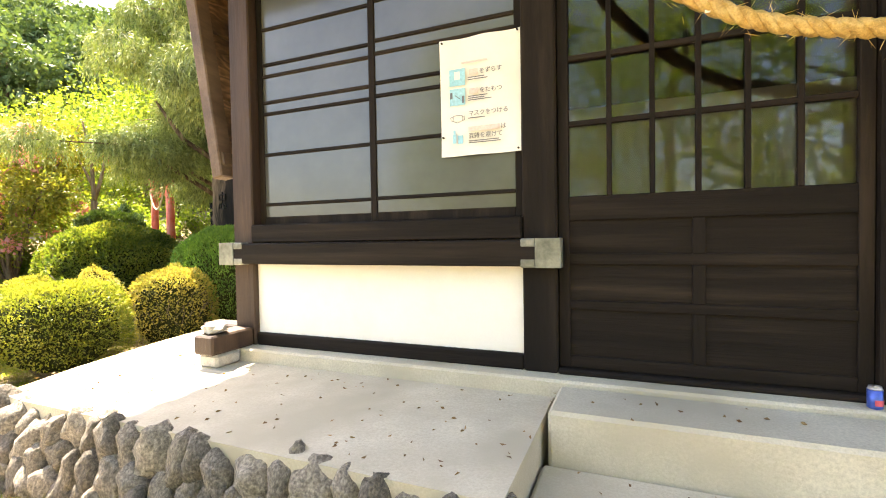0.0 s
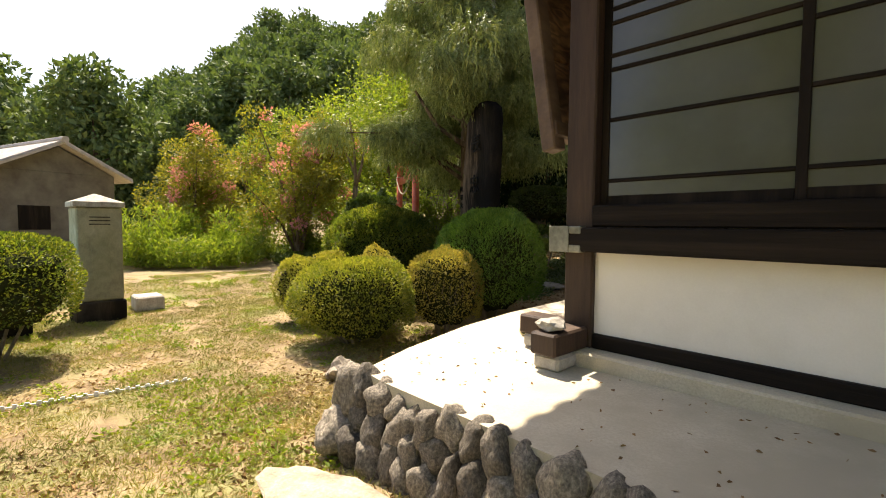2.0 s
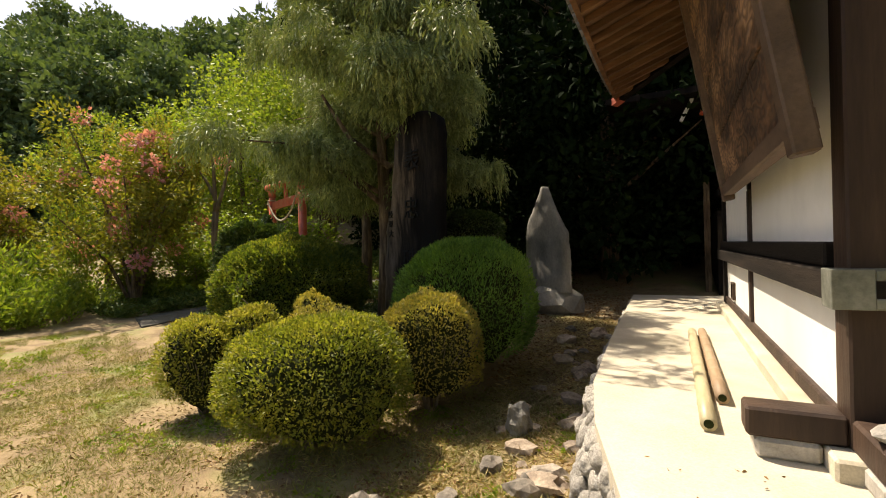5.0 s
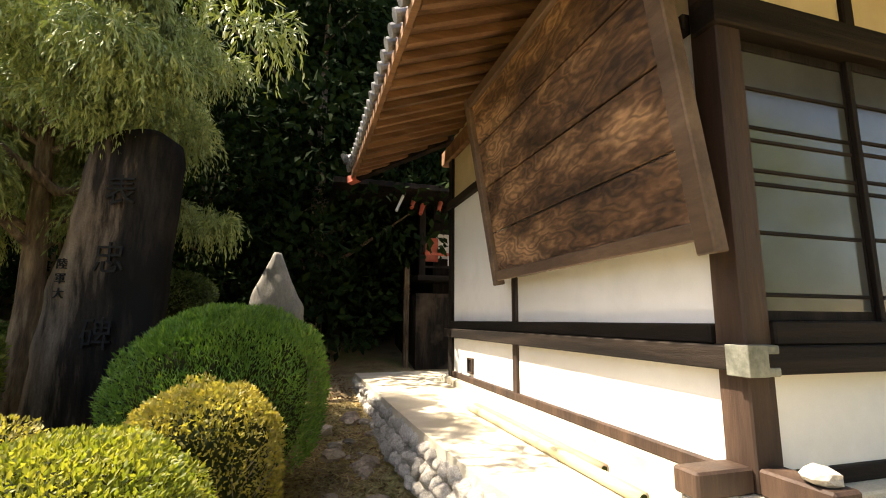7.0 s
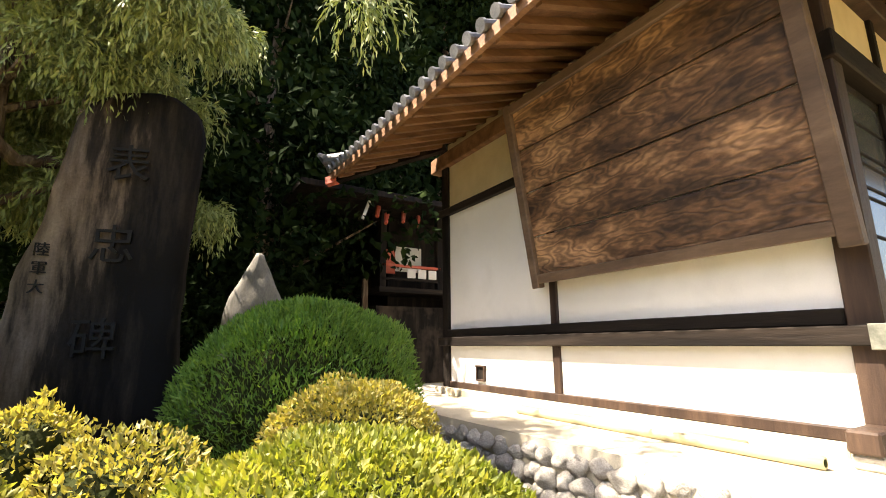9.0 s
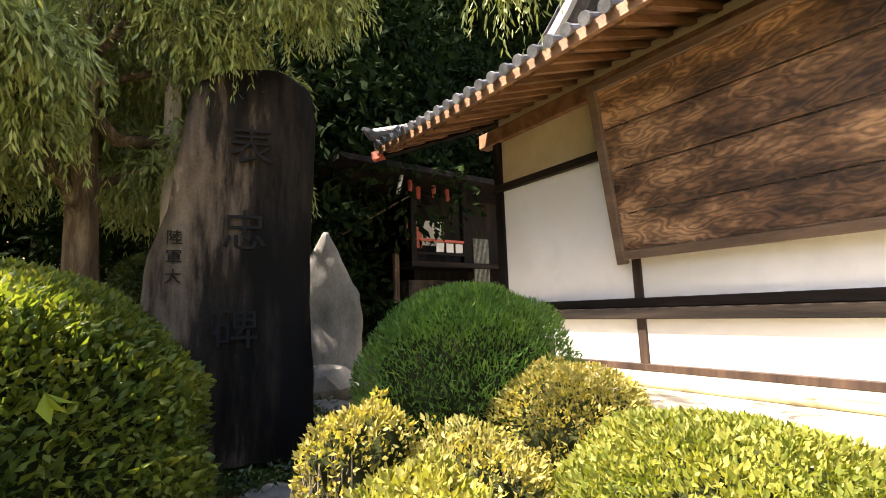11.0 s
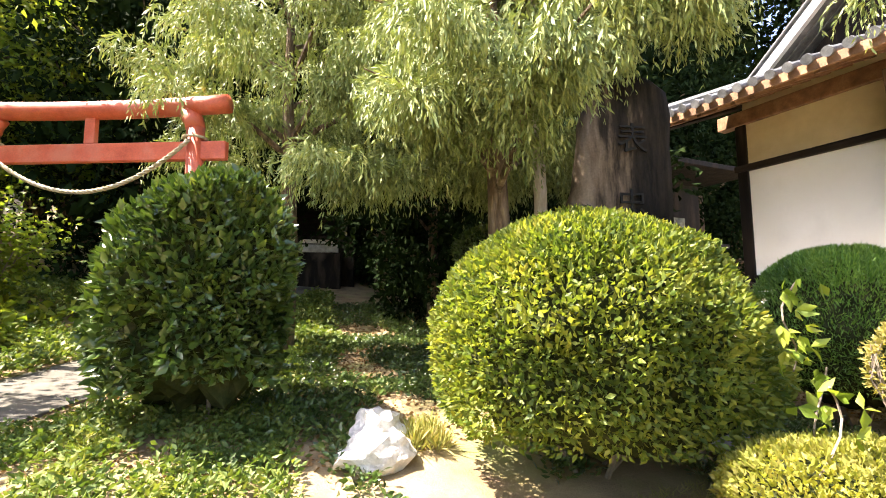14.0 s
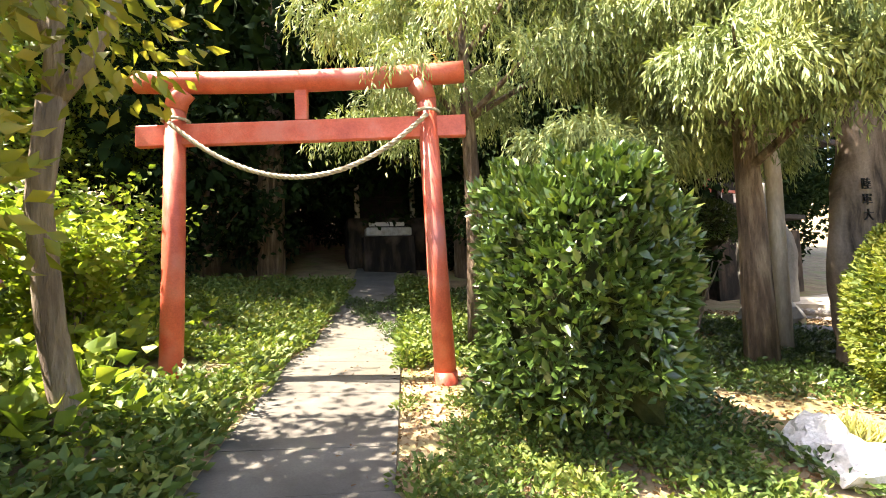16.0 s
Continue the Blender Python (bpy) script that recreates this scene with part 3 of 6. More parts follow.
        for dx in np.arange(0.0, 8.0, 0.3):
            put("tile_column", tube([p + up + Vector((dx, 0, 0.06)) for p in pts], 0.08, 6), TILE)
    return roof


PALEPAINT = surface("pale_paint", (0.42, 0.46, 0.48), (0.55, 0.58, 0.60), (0.66, 0.68, 0.68), 3, 0.6, 50, 0.2)
build_roof()


# ---- windows and doors of the front ----
def build_window():
    w = thing("window_1", 1.4, 0.05, Z_SILL, "sliding windows of dim frosted glass with dark timber bars", "window", kind="structure")

    def put(name, x0, x1, y0, y1, z0, z1, m, label="", bevel=0.004):
        bm = box(x0, x1, y0, y1, z0, z1, bevel)
        bm.transform(Matrix.Translation((-1.4, -0.05, -Z_SILL)))
        return part(name, bm, m, w, label)

    bars = (1.80, 2.24, 2.60, 2.70, 2.93, 3.03, 3.34)
    for a, b, y in ((0.21, 1.43, 0.075), (1.38, 2.60, 0.035)):
        bm = box(a, a + 0.055, y, y + 0.035, Z_SILL + 0.002, 3.718, 0.004)
        box(b - 0.055, b, y, y + 0.035, Z_SILL + 0.002, 3.718, 0.004, bm)
        box(a + 0.055, b - 0.055, y, y + 0.035, Z_SILL + 0.002, Z_SILL + 0.07, 0.004, bm)
        box(a + 0.055, b - 0.055, y, y + 0.035, 3.64, 3.718, 0.004, bm)
        bm.transform(Matrix.Translation((-1.4, -0.05, -Z_SILL)))
        sash = part("sash", bm, DARKWOOD, w, "dark timber sliding sash")
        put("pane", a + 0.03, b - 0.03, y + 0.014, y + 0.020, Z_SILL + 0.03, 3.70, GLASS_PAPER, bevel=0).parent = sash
        for z in bars:
            put("glazing_bar", a + 0.055, b - 0.055, y + 0.001, y + 0.030, z - 0.014, z + 0.014, DARKWOOD_H).parent = sash
    return w


GLOSS_GLASS, _nt, _b = shader("dark_window_glass")
_b.inputs["Base Color"].default_value = (0.9, 0.92, 0.9, 1)
_b.inputs["Roughness"].default_value = 0.03
_b.inputs["Transmission Weight"].default_value = 1.0
_b.inputs["IOR"].default_value = 1.5


def build_door(name, x0, x1, label):
    """A lattice door: small glazed lights above, boarded panels below."""
    d = thing(name, (x0 + x1) / 2, 0.04, 0.57, label, "door", kind="structure")
    org = Matrix.Translation((-(x0 + x1) / 2, -0.04, -0.57))

    def put(name, a, b, y0, y1, z0, z1, m, bevel=0.004, label=""):
        bm = box(a, b, y0, y1, z0, z1, bevel)
        bm.transform(org)
        return part(name, bm, m, d, label)

    zt, zm = 3.70, 1.74
    put("stile", x0, x0 + 0.07, 0.03, 0.075, 0.60, zt, DARKWOOD)
    put("stile", x1 - 0.07, x1, 0.03, 0.075, 0.60, zt, DARKWOOD)
    for a, b in ((0.60, 0.68), (0.99, 1.05), (1.29, 1.36), (1.58, zm), (zt - 0.09, zt)):
        put("rail", x0 + 0.07, x1 - 0.07, 0.032, 0.073, a, b, DARKWOOD_H)
    xm = (x0 + x1) / 2
    put("muntin", xm - 0.035, xm + 0.035, 0.034, 0.071, 0.68, 0.99, DARKWOOD)
    put("muntin", xm - 0.035, xm + 0.035, 0.034, 0.071, 1.05, 1.29, DARKWOOD)
    put("muntin", xm - 0.035, xm + 0.035, 0.034, 0.071, 1.36, 1.58, DARKWOOD)
    for a, b in ((x0 + 0.07, xm - 0.035), (xm + 0.035, x1 - 0.07)):
        for c, e in ((0.68, 0.99), (1.05, 1.29), (1.36, 1.58)):
            put("panel", a, b, 0.050, 0.062, c, e, DARKWOOD_H, 0)
    n = 6
    for i in range(1, n):
        x = x0 + 0.07 + (x1 - x0 - 0.14) * i / n
        put("lattice_bar", x - 0.016, x + 0.016, 0.036, 0.066, zm, zt - 0.09, DARKWOOD)
    for z in (2.22, 2.65, 3.08, 3.45):
        put("lattice_rail", x0 + 0.07, x1 - 0.07, 0.038, 0.064, z - 0.018, z + 0.018, DARKWOOD_H)
    put("glass", x0 + 0.07, x1 - 0.07, 0.068, 0.071, zm, zt - 0.09, GLOSS_GLASS, 0)
    return d


build_window()
build_door("door_1", 2.835, 4.495, "weathered dark lattice door with glazed lights above boarded panels")
build_door("door_2", 4.685, 6.395, "weathered dark lattice door closed beside its twin")
wall_piece("wall_front_right", 6.6, 8.88, 0.03, 0.15, 0.56, 3.98, PLASTER, "white plaster front wall beyond the doors")
timber("door_sill", 2.83, 6.4, -0.03, 0.16, 0.56, 0.598, DARKWOOD_H, "worn dark timber door sill", cat="sill")
tagged(link("ceiling", box(0.15, 8.88, 0.15, LEN - 0.12, 3.9, 4.0, 0), DARKWOOD_H), "dark board ceiling inside the hall", "ceiling", kind="structure")

METAL = surface("weathered_copper", (0.12, 0.125, 0.10), (0.21, 0.215, 0.175), (0.30, 0.30, 0.25), 8, 0.55, 40, 0.2, metal=0.3)


def cap(x0, x1, y0, y1, z0, z1, nib, label):
    """A beam end sheathed in metal with a notched inner edge."""
    c = thing("beam_cap", (x0 + x1) / 2, (y0 + y1) / 2, z0, label, "metal fitting", "beam end caps")
    bm = box(x0, x1, y0, y1, z0, z1, 0.004)
    bm.transform(Matrix.Translation((-(x0 + x1) / 2, -(y0 + y1) / 2, -z0)))
    part("sheath", bm, METAL, c)
    for z in (z0 + 0.0, z1 - 0.06):
        b = box(nib[0], nib[1], nib[2], nib[3], z, z + 0.06, 0.01)
        b.transform(Matrix.Translation((-(x0 + x1) / 2, -(y0 + y1) / 2, -z0)))
        part("notched_tongue", b, METAL, c)
    return c


cap(-0.108, 0.06, -0.108, 0.06, Z_PANEL - 0.008, Z_NAG + 0.008, (0.055, 0.16, -0.106, 0.0), "weathered grey metal cap on the corner of the waist rail")
cap(2.70, 2.868, -0.108, 0.0, Z_PANEL - 0.008, Z_NAG + 0.008, (2.60, 2.705, -0.106, 0.0), "weathered grey metal cap on the rail end")


# ---- poster ----
PAPER = surface("paper", (0.72, 0.70, 0.66), (0.78, 0.76, 0.72), (0.82, 0.80, 0.76), 3, 0.8, 60, 0.02, grit=0.08)
BLUE = surface("blue_print", (0.25, 0.52, 0.66), (0.30, 0.58, 0.72), (0.36, 0.63, 0.76), 6, 0.8, 60, 0.02)
INK = surface("grey_ink", (0.10, 0.11, 0.14), (0.13, 0.14, 0.17), (0.17, 0.18, 0.21), 6, 0.8, 60, 0.02)
FADED = surface("faded_red_print", (0.66, 0.54, 0.52), (0.70, 0.58, 0.56), (0.72, 0.62, 0.60), 6, 0.8, 60, 0.02)


def text_mesh(name, body, size, material, parent, m, depth=0.0008):
    cu = bpy.data.curves.new(name, "FONT")
    cu.body, cu.size, cu.extrude = body, size, depth
    ob = new(name, cu)
    me = bpy.data.meshes.new_from_object(ob.evaluated_get(bpy.context.evaluated_depsgraph_get()))
    bpy.data.objects.remove(ob)
    me.materials.clear()
    me.materials.append(material)
    o = new(name, me)
    o.parent, o.matrix_basis = parent, m
    return o


def build_poster():
    p = thing("poster", 2.0, 0.020, 2.07, "sun-bleached white paper notice pinned over the window bars", "poster")
    W, H = 0.594, 0.84
    bm = bmesh.new()
    g = [[bm.verts.new((W * i / 12, 0.010 * math.sin(i * 0.9 + j * 0.4) * (0.3 + 0.7 * abs(j - 6) / 6), H * j / 12)) for j in range(13)] for i in range(13)]
    for i in range(12):
        for j in range(12):
            bm.faces.new((g[i][j], g[i + 1][j], g[i + 1][j + 1], g[i][j + 1]))
    sheet = part("sheet", bm, PAPER, p, smooth=True)
    F = -0.0125

    def ink(name, x0, x1, z0, z1, m, label="", d=0.001):
        return part(name, box(x0, x1, F - d, F, z0, z1, 0), m, sheet, label)

    ink("picture", 0.075, 0.195, 0.50, 0.62, BLUE, "pale blue square pictogram")
    ink("picture", 0.075, 0.195, 0.36, 0.48, BLUE, "pale blue square pictogram")
    ink("calendar", 0.115, 0.155, 0.545, 0.60, PAPER, d=0.002)
    ink("figure", 0.080, 0.098, 0.41, 0.455, INK, d=0.002)
    ink("figure", 0.170, 0.188, 0.375, 0.425, INK, d=0.002)
    part("arrow", tube([(0.115, F - 0.001, 0.435), (0.155, F - 0.001, 0.405)], 0.003, 4), INK, sheet)
    part("mask_outline", tube([(0.10, F, 0.285), (0.135, F, 0.29), (0.17, F, 0.285), (0.17, F, 0.25), (0.135, F, 0.235), (0.10, F, 0.25), (0.10, F, 0.285)], 0.002, 4), INK, sheet)
    part("mask_loop", tube([(0.10, F, 0.28), (0.08, F, 0.28), (0.085, F, 0.255), (0.10, F, 0.25)], 0.002, 4), INK, sheet)
    part("mask_loop", tube([(0.17, F, 0.28), (0.19, F, 0.28), (0.185, F, 0.255), (0.17, F, 0.25)], 0.002, 4), INK, sheet)
    ink("bottle", 0.095, 0.122, 0.09, 0.155, BLUE)
    ink("bottle_neck", 0.100, 0.117, 0.156, 0.185, BLUE)
    ink("carton", 0.135, 0.175, 0.085, 0.145, BLUE)
    ink("title_line", 0.17, 0.36, 0.652, 0.664, FADED)
    rows = ((0.565, "をずらす", 0.225, 0.30), (0.43, "をたもつ", 0.225, 0.30), (0.275, "マスクをつける", None, 0.215), (0.115, "混雑を避けて", None, 0.215))
    for z, s, bar, tx in rows:
        if bar:
            ink("faded_word", bar, tx - 0.008, z, z + 0.04, FADED)
        text_mesh("lettering", s, 0.042, INK, sheet, pose(tx, F - 0.001, z + 0.004, 90))
    ink("faded_word", 0.215, 0.445, 0.165, 0.20, FADED)
    text_mesh("lettering", "は", 0.042, INK, sheet, pose(0.45, F - 0.001, 0.168, 90))
    for z in (0.545, 0.530, 0.412, 0.398, 0.385, 0.258, 0.096, 0.083):
        ink("small_print", 0.215, 0.215 + 0.24 * (0.75 + 0.25 * math.sin(z * 90)), z, z + 0.006, INK)
    for x, z in ((0.02, 0.82), (0.575, 0.825), (0.02, 0.14), (0.575, 0.02)):
        part("tack", tube([(x, 0.0, z), (x, -0.018, z)], 0.007, 8), DARKWOOD, p)
    return p


build_poster()

# ---- big leaning board under the side eaves ----
def figured_plank():
    """Old planks: swirling growth rings, dark weathered patches and worn light ridges."""
    m, nt, b = shader("figured_plank")
    tc = nt.nodes.new("ShaderNodeTexCoord")
    mp = nt.nodes.new("ShaderNodeMapping")
    mp.inputs["Scale"].default_value = (1.0, 0.55, 1.5)
    nt.links.new(tc.outputs["Object"], mp.inputs["Vector"])
    warp = nt.nodes.new("ShaderNodeTexNoise")
    warp.inputs["Scale"].default_value, warp.inputs["Detail"].default_value = 2.3, 3.0
    nt.links.new(mp.outputs[0], warp.inputs["Vector"])
    mul = nt.nodes.new("ShaderNodeMath")
    mul.operation = "MULTIPLY"
    mul.inputs[1].default_value = 70.0
    nt.links.new(warp.outputs["Fac"], mul.inputs[0])
    sn = nt.nodes.new("ShaderNodeMath")
    sn.operation = "SINE"
    nt.links.new(mul.outputs[0], sn.inputs[0])
    patch = noise_tex(nt, 1.7, 6, 0.62, (1.0, 0.6, 1.2))
    fine = noise_tex(nt, 30, 6, 0.7, (1.0, 0.15, 1.0))
    base = ramp(nt, [(0.38, (0.038, 0.020, 0.011)), (0.50, (0.13, 0.070, 0.036)), (0.64, (0.36, 0.21, 0.112))])
    nt.links.new(patch.outputs["Fac"], base.inputs[0])
    ring = ramp(nt, [(0.0, (0.50, 0.47, 0.44)), (0.55, (1.02, 1.0, 0.98)), (1.0, (1.5, 1.45, 1.38))])
    half = nt.nodes.new("ShaderNodeMath")
    half.operation = "MULTIPLY_ADD"
    half.inputs[1].default_value, half.inputs[2].default_value = 0.5, 0.5
    nt.links.new(sn.outputs[0], half.inputs[0])
    nt.links.new(half.outputs[0], ring.inputs[0])
    col = mix(nt, base.outputs[0], ring.outputs[0], 0.75, "MULTIPLY")
    fr = ramp(nt, [(0.3, (0.75,) * 3), (0.7, (1.2,) * 3)])
    nt.links.new(fine.outputs["Fac"], fr.inputs[0])
    nt.links.new(mix(nt, col, fr.outputs[0], 0.8, "MULTIPLY"), b.inputs["Base Color"])
    b.inputs["Roughness"].default_value = 0.62
    bp = nt.nodes.new("ShaderNodeBump")
    bp.inputs["Strength"].default_value, bp.inputs["Distance"].default_value = 0.5, 0.01
    nt.links.new(half.outputs[0], bp.inputs["Height"])
    nt.links.new(bp.outputs[0], b.inputs["Normal"])
    return m


PLANK = figured_plank()
FRAMEWOOD = surface("grey_brown_frame", (0.06, 0.036, 0.022), (0.12, 0.075, 0.047), (0.19, 0.125, 0.08), 4, 0.6, 40, 0.5, (0.6, 0.15, 0.6))


def build_board():
    b = thing("votive_board", -0.16, 1.77, 2.16, "huge figured wooden board in a frame leaning from the wall", "board")
    lean = Matrix.Rotation(-math.atan2(0.42, 2.55), 4, "Y")
    HH, HALF = 2.62, 1.79
    edges = (0.12, 0.66, 1.30, 1.92, HH - 0.1)
    for a, c in zip(edges, edges[1:]):
        bm = box(-0.02, 0.03, -HALF + 0.1, HALF - 0.1, a + 0.008, c - 0.008, 0.010)
        bm.transform(lean)
        part("plank", bm, PLANK, b)
    for nm, y0, y1, z0, z1 in (("frame_rail", -HALF, HALF, 0.0, 0.13), ("frame_rail", -HALF, HALF, HH - 0.13, HH), ("frame_stile", -HALF - 0.03, -HALF + 0.13, -0.10, HH + 0.02), ("frame_stile", HALF - 0.11, HALF + 0.03, -0.06, HH + 0.02)):
        bm = box(-0.075, 0.05, y0, y1, z0, z1, 0.012)
        if nm == "frame_stile":
            for v in bm.verts:
                v.co.x -= 0.012
        bm.transform(lean)
        part(nm, bm, FRAMEWOOD, b)
    return b


build_board()

# ---- things on the platform ----
BAMBOO = surface("pale_bamboo", (0.40, 0.34, 0.19), (0.50, 0.43, 0.26), (0.58, 0.51, 0.33), 5, 0.45, 30, 0.15, (1, 0.1, 1))
OLDPIPE = surface("old_pole", (0.25, 0.16, 0.09), (0.36, 0.25, 0.15), (0.45, 0.33, 0.22), 6, 0.6, 30, 0.2, (1, 0.1, 1))


def pole(name, p0, p1, r, m, label):
    d = Vector(p1) - Vector(p0)
    t = thing(name, *p0, label, "pole", "poles on the platform")
    n = 8
    pts, rad = [], []
    for i in range(n + 1):
        q = i / n
        for dq, k in ((-0.006, 1.0), (0.0, 1.10), (0.006, 1.0)) if 0 < i < n else ((0, 1.0),):
            pts.append(d * (q + dq))
            rad.append(r * k)
    part("culm", tube(pts, rad, 12, cap=True), m, t, smooth=True)
    # A dark disc on the closed end stands in for the shaded hollow.
    part("hollow_shade", tube([d.normalized() * -0.002, d.normalized() * 0.004], r * 0.6, 10), INNER_SHADE, t)
    return t


pole("bamboo_pole", (-0.62, 0.28, PZ + 0.05), (-0.60, 3.55, PZ + 0.045), 0.048, BAMBOO, "pale bamboo pole lying on the concrete")
pole("bamboo_pole", (-0.50, 0.85, PZ + 0.05), (-0.49, 3.60, PZ + 0.045), 0.046, OLDPIPE, "browned bamboo pole lying on the concrete")


def build_footing():
    f = thing("corner_footing", -0.2, -0.02, PZ, "stone footing blocks with crossed timber ends under the corner post", "footing")

    def put(name, a, b, c, d, e, g, m, bev=0.015):
        bm = box(a, b, c, d, e, g, bev)
        bm.transform(Matrix.Translation((0.2, 0.02, -PZ)))
        part(name, bm, m, f)
    put("stone_block", -0.42, -0.125, 0.0, 0.20, PZ, 0.56, PALESTONE, 0.02)
    put("stone_block", -0.02, 0.19, -0.42, -0.165, PZ, 0.56, PALESTONE, 0.02)
    put("timber_end", -0.46, -0.02, 0.0, 0.20, 0.562, 0.72, POSTWOOD)
    put("timber_end", -0.02, 0.19, -0.46, -0.02, 0.562, 0.72, POSTWOOD)
    return f


build_footing()
rk = rock(0.11, 0.10, 0.055, 4, 0.2)
loose = tagged(link("loose_stone", rk, PALESTONE, smooth=False), "pale loose stone lying on a timber end", "stone")
loose.matrix_basis = pose(0.08, -0.33, 0.765)


def build_can():
    c = thing("drink_can", 4.45, -0.09, 0.56, "crumpled blue and silver drink can on the door sill", "can")
    blue = surface("can_blue", (0.05, 0.10, 0.42), (0.07, 0.13, 0.5), (0.10, 0.18, 0.56), 8, 0.3, 30, 0.05, metal=0.4)
    silver = surface("can_silver", (0.5, 0.5, 0.52), (0.6, 0.6, 0.62), (0.7, 0.7, 0.72), 8, 0.3, 30, 0.05, metal=0.8)
    red = surface("can_red", (0.5, 0.06, 0.10), (0.56, 0.08, 0.12), (0.6, 0.10, 0.14), 8, 0.35, 30, 0.05)
    part("body", tube([(0, 0, 0), (0, 0, 0.006), (0, 0, 0.10)], [0.027, 0.033, 0.033], 20), blue, c, smooth=True)
    part("shoulder", tube([(0, 0, 0.1005), (0, 0, 0.112)], [0.033, 0.027], 20), silver, c, smooth=True)
    part("rim", tube([(0, 0, 0.1125), (0, 0, 0.117)], [0.0275, 0.0275], 20), silver, c)
    part("pull_tab", box(-0.008, 0.008, -0.012, 0.012, 0.1175, 0.120, 0), silver, c)
    part("printed_band", tube([(0.004, -0.008, 0.02), (0.004, -0.008, 0.05)], 0.028, 16), red, c)
    return c


build_can()


# ---- stones round the platform ----
def stone_wall():
    w = tagged(new("stone_facing"), "rounded river stones set in mortar along the platform edge", "retaining wall", kind="structure")
    rng = random.Random(5)
    meshes = []
    for k in range(14):
        bm = rock(1, 1, 1, 20 + k, 0.24, 3, 1.4)
        me = bpy.data.meshes.new("stone")
        bm.to_mesh(me)
        bm.free()
        me.shade_smooth()
        me.materials.append(STONE)
        meshes.append(me)
    pale_meshes = []
    for me in meshes:
        pm = me.copy()
        pm.materials.clear()
        pm.materials.append(PALESTONE)
        pale_meshes.append(pm)

    def put(x, y, z, sx, sy, sz, rz, pale=False):
        o = new("stone", rng.choice(pale_meshes if pale else meshes))
        o.parent = w
        o.matrix_basis = pose(x, y, z, rng.uniform(-12, 12), rng.uniform(-12, 12), rz) @ Matrix.Diagonal((sx, sy, sz, 1))
    for row, (z, r) in enumerate(((0.31, 0.115), (0.15, 0.11), (0.0, 0.11))):
        x = -0.82 + 0.03 * row
        while x < 2.8:
            sx = r * rng.uniform(0.6, 1.1)
            put(x + sx, -1.39 - 0.05 * row + rng.uniform(-0.03, 0.03), z + rng.uniform(-0.03, 0.03), sx, r * 0.95, r * rng.uniform(1.05, 1.5), rng.uniform(-15, 15))
            x += 2 * sx * 0.92
        y = -1.2
        while y < 8.0:
            sy = r * rng.uniform(0.7, 1.2)
            put(platform_side(y) + 0.01 - 0.05 * row + rng.uniform(-0.03, 0.02), y + sy, z - 0.015 + rng.uniform(-0.03, 0.02), r * 0.75, sy, r * rng.uniform(0.65, 0.9), rng.uniform(-15, 15), True)
            y += 2 * sy * 0.95
    put(-0.86, -1.36, 0.27, 0.17, 0.17, 0.21, 20)
    put(-0.88, -1.46, 0.0, 0.18, 0.18, 0.2, 50)


stone_wall()


# ---- shrubs of the garden ----
bush("azalea_bush", -4.04, 0.66, 0.88, 0.84, 0.95, 20000, 0.040, SUNNYLEAF, "rounded clipped azalea with small yellow-green leaves", 11, group="clipped azaleas", low=0.04)
bush("azalea_bush", -3.46, 1.98, 0.62, 0.60, 1.06, 10000, 0.040, YELLOW, "rounded clipped azalea gone golden yellow", 12, group="clipped azaleas", bare=160, low=0.05)
bush("azalea_bush", -4.75, 1.50, 0.42, 0.40, 0.84, 3600, 0.040, YELLOW, "patchy azalea half bare with grey twigs", 13, group="clipped azaleas", bare=700, uneven=0.25)
bush("azalea_bush", -5.24, 1.90, 0.27, 0.26, 1.04, 2400, 0.040, YELLOW, "small azalea with bare crooked stems below", 14, group="clipped azaleas", bare=160, uneven=0.25, low=0.45)
bush("azalea_bush", -5.40, 1.02, 0.36, 0.32, 0.98, 4200, 0.042, LIMELEAF, "small azalea with sunlit yellow shoots", 21, group="clipped azaleas", bare=60, uneven=0.2, low=0.1)
bush("azalea_bush", -5.92, 0.74, 0.48, 0.42, 0.86, 6000, 0.042, LIMELEAF, "low azalea with yellow shoots and grey twigs", 22, group="clipped azaleas", bare=120, uneven=0.2, low=0.05)
bush("azalea_bush", -6.78, 1.66, 0.68, 0.56, 0.36, 11000, 0.042, LIMELEAF, "low clipped azalea with sunlit yellow shoots", 15, group="clipped azaleas", bare=60, low=0.05)
bush("large_azalea_bush", -7.10, 3.26, 1.42, 1.20, 1.92, 42000, 0.060, AZALEA, "big rounded azalea with glossy green leaves", 16, square=2.05, low=0.0)
bush("juniper_bush", -3.47, 3.10, 1.00, 0.95, 1.76, 30000, 0.06, GREENBUSH, "broad mounded bush of fine bright green foliage", 17, width=0.22, spiky=0.6, low=0.0, square=2.1)
bush("camellia_bush", -10.10, 5.13, 0.74, 0.74, 2.34, 13000, 0.105, CAMELLIA, "tall camellia with dark glossy leaves", 18, width=0.5, uneven=0.30, low=0.0, square=3.0)
bush("yard_bush", -6.2, -3.35, 0.98, 0.95, 1.36, 15000, 0.045, AZALEA, "rounded shrub with open dark stems below", 19, low=0.2)
bush("shade_shrub", -5.3, 7.4, 0.9, 0.8, 2.5, 7000, 0.06, CAMELLIA, "flat-topped shrub on thin stems in the shade", 20, low=0.6)


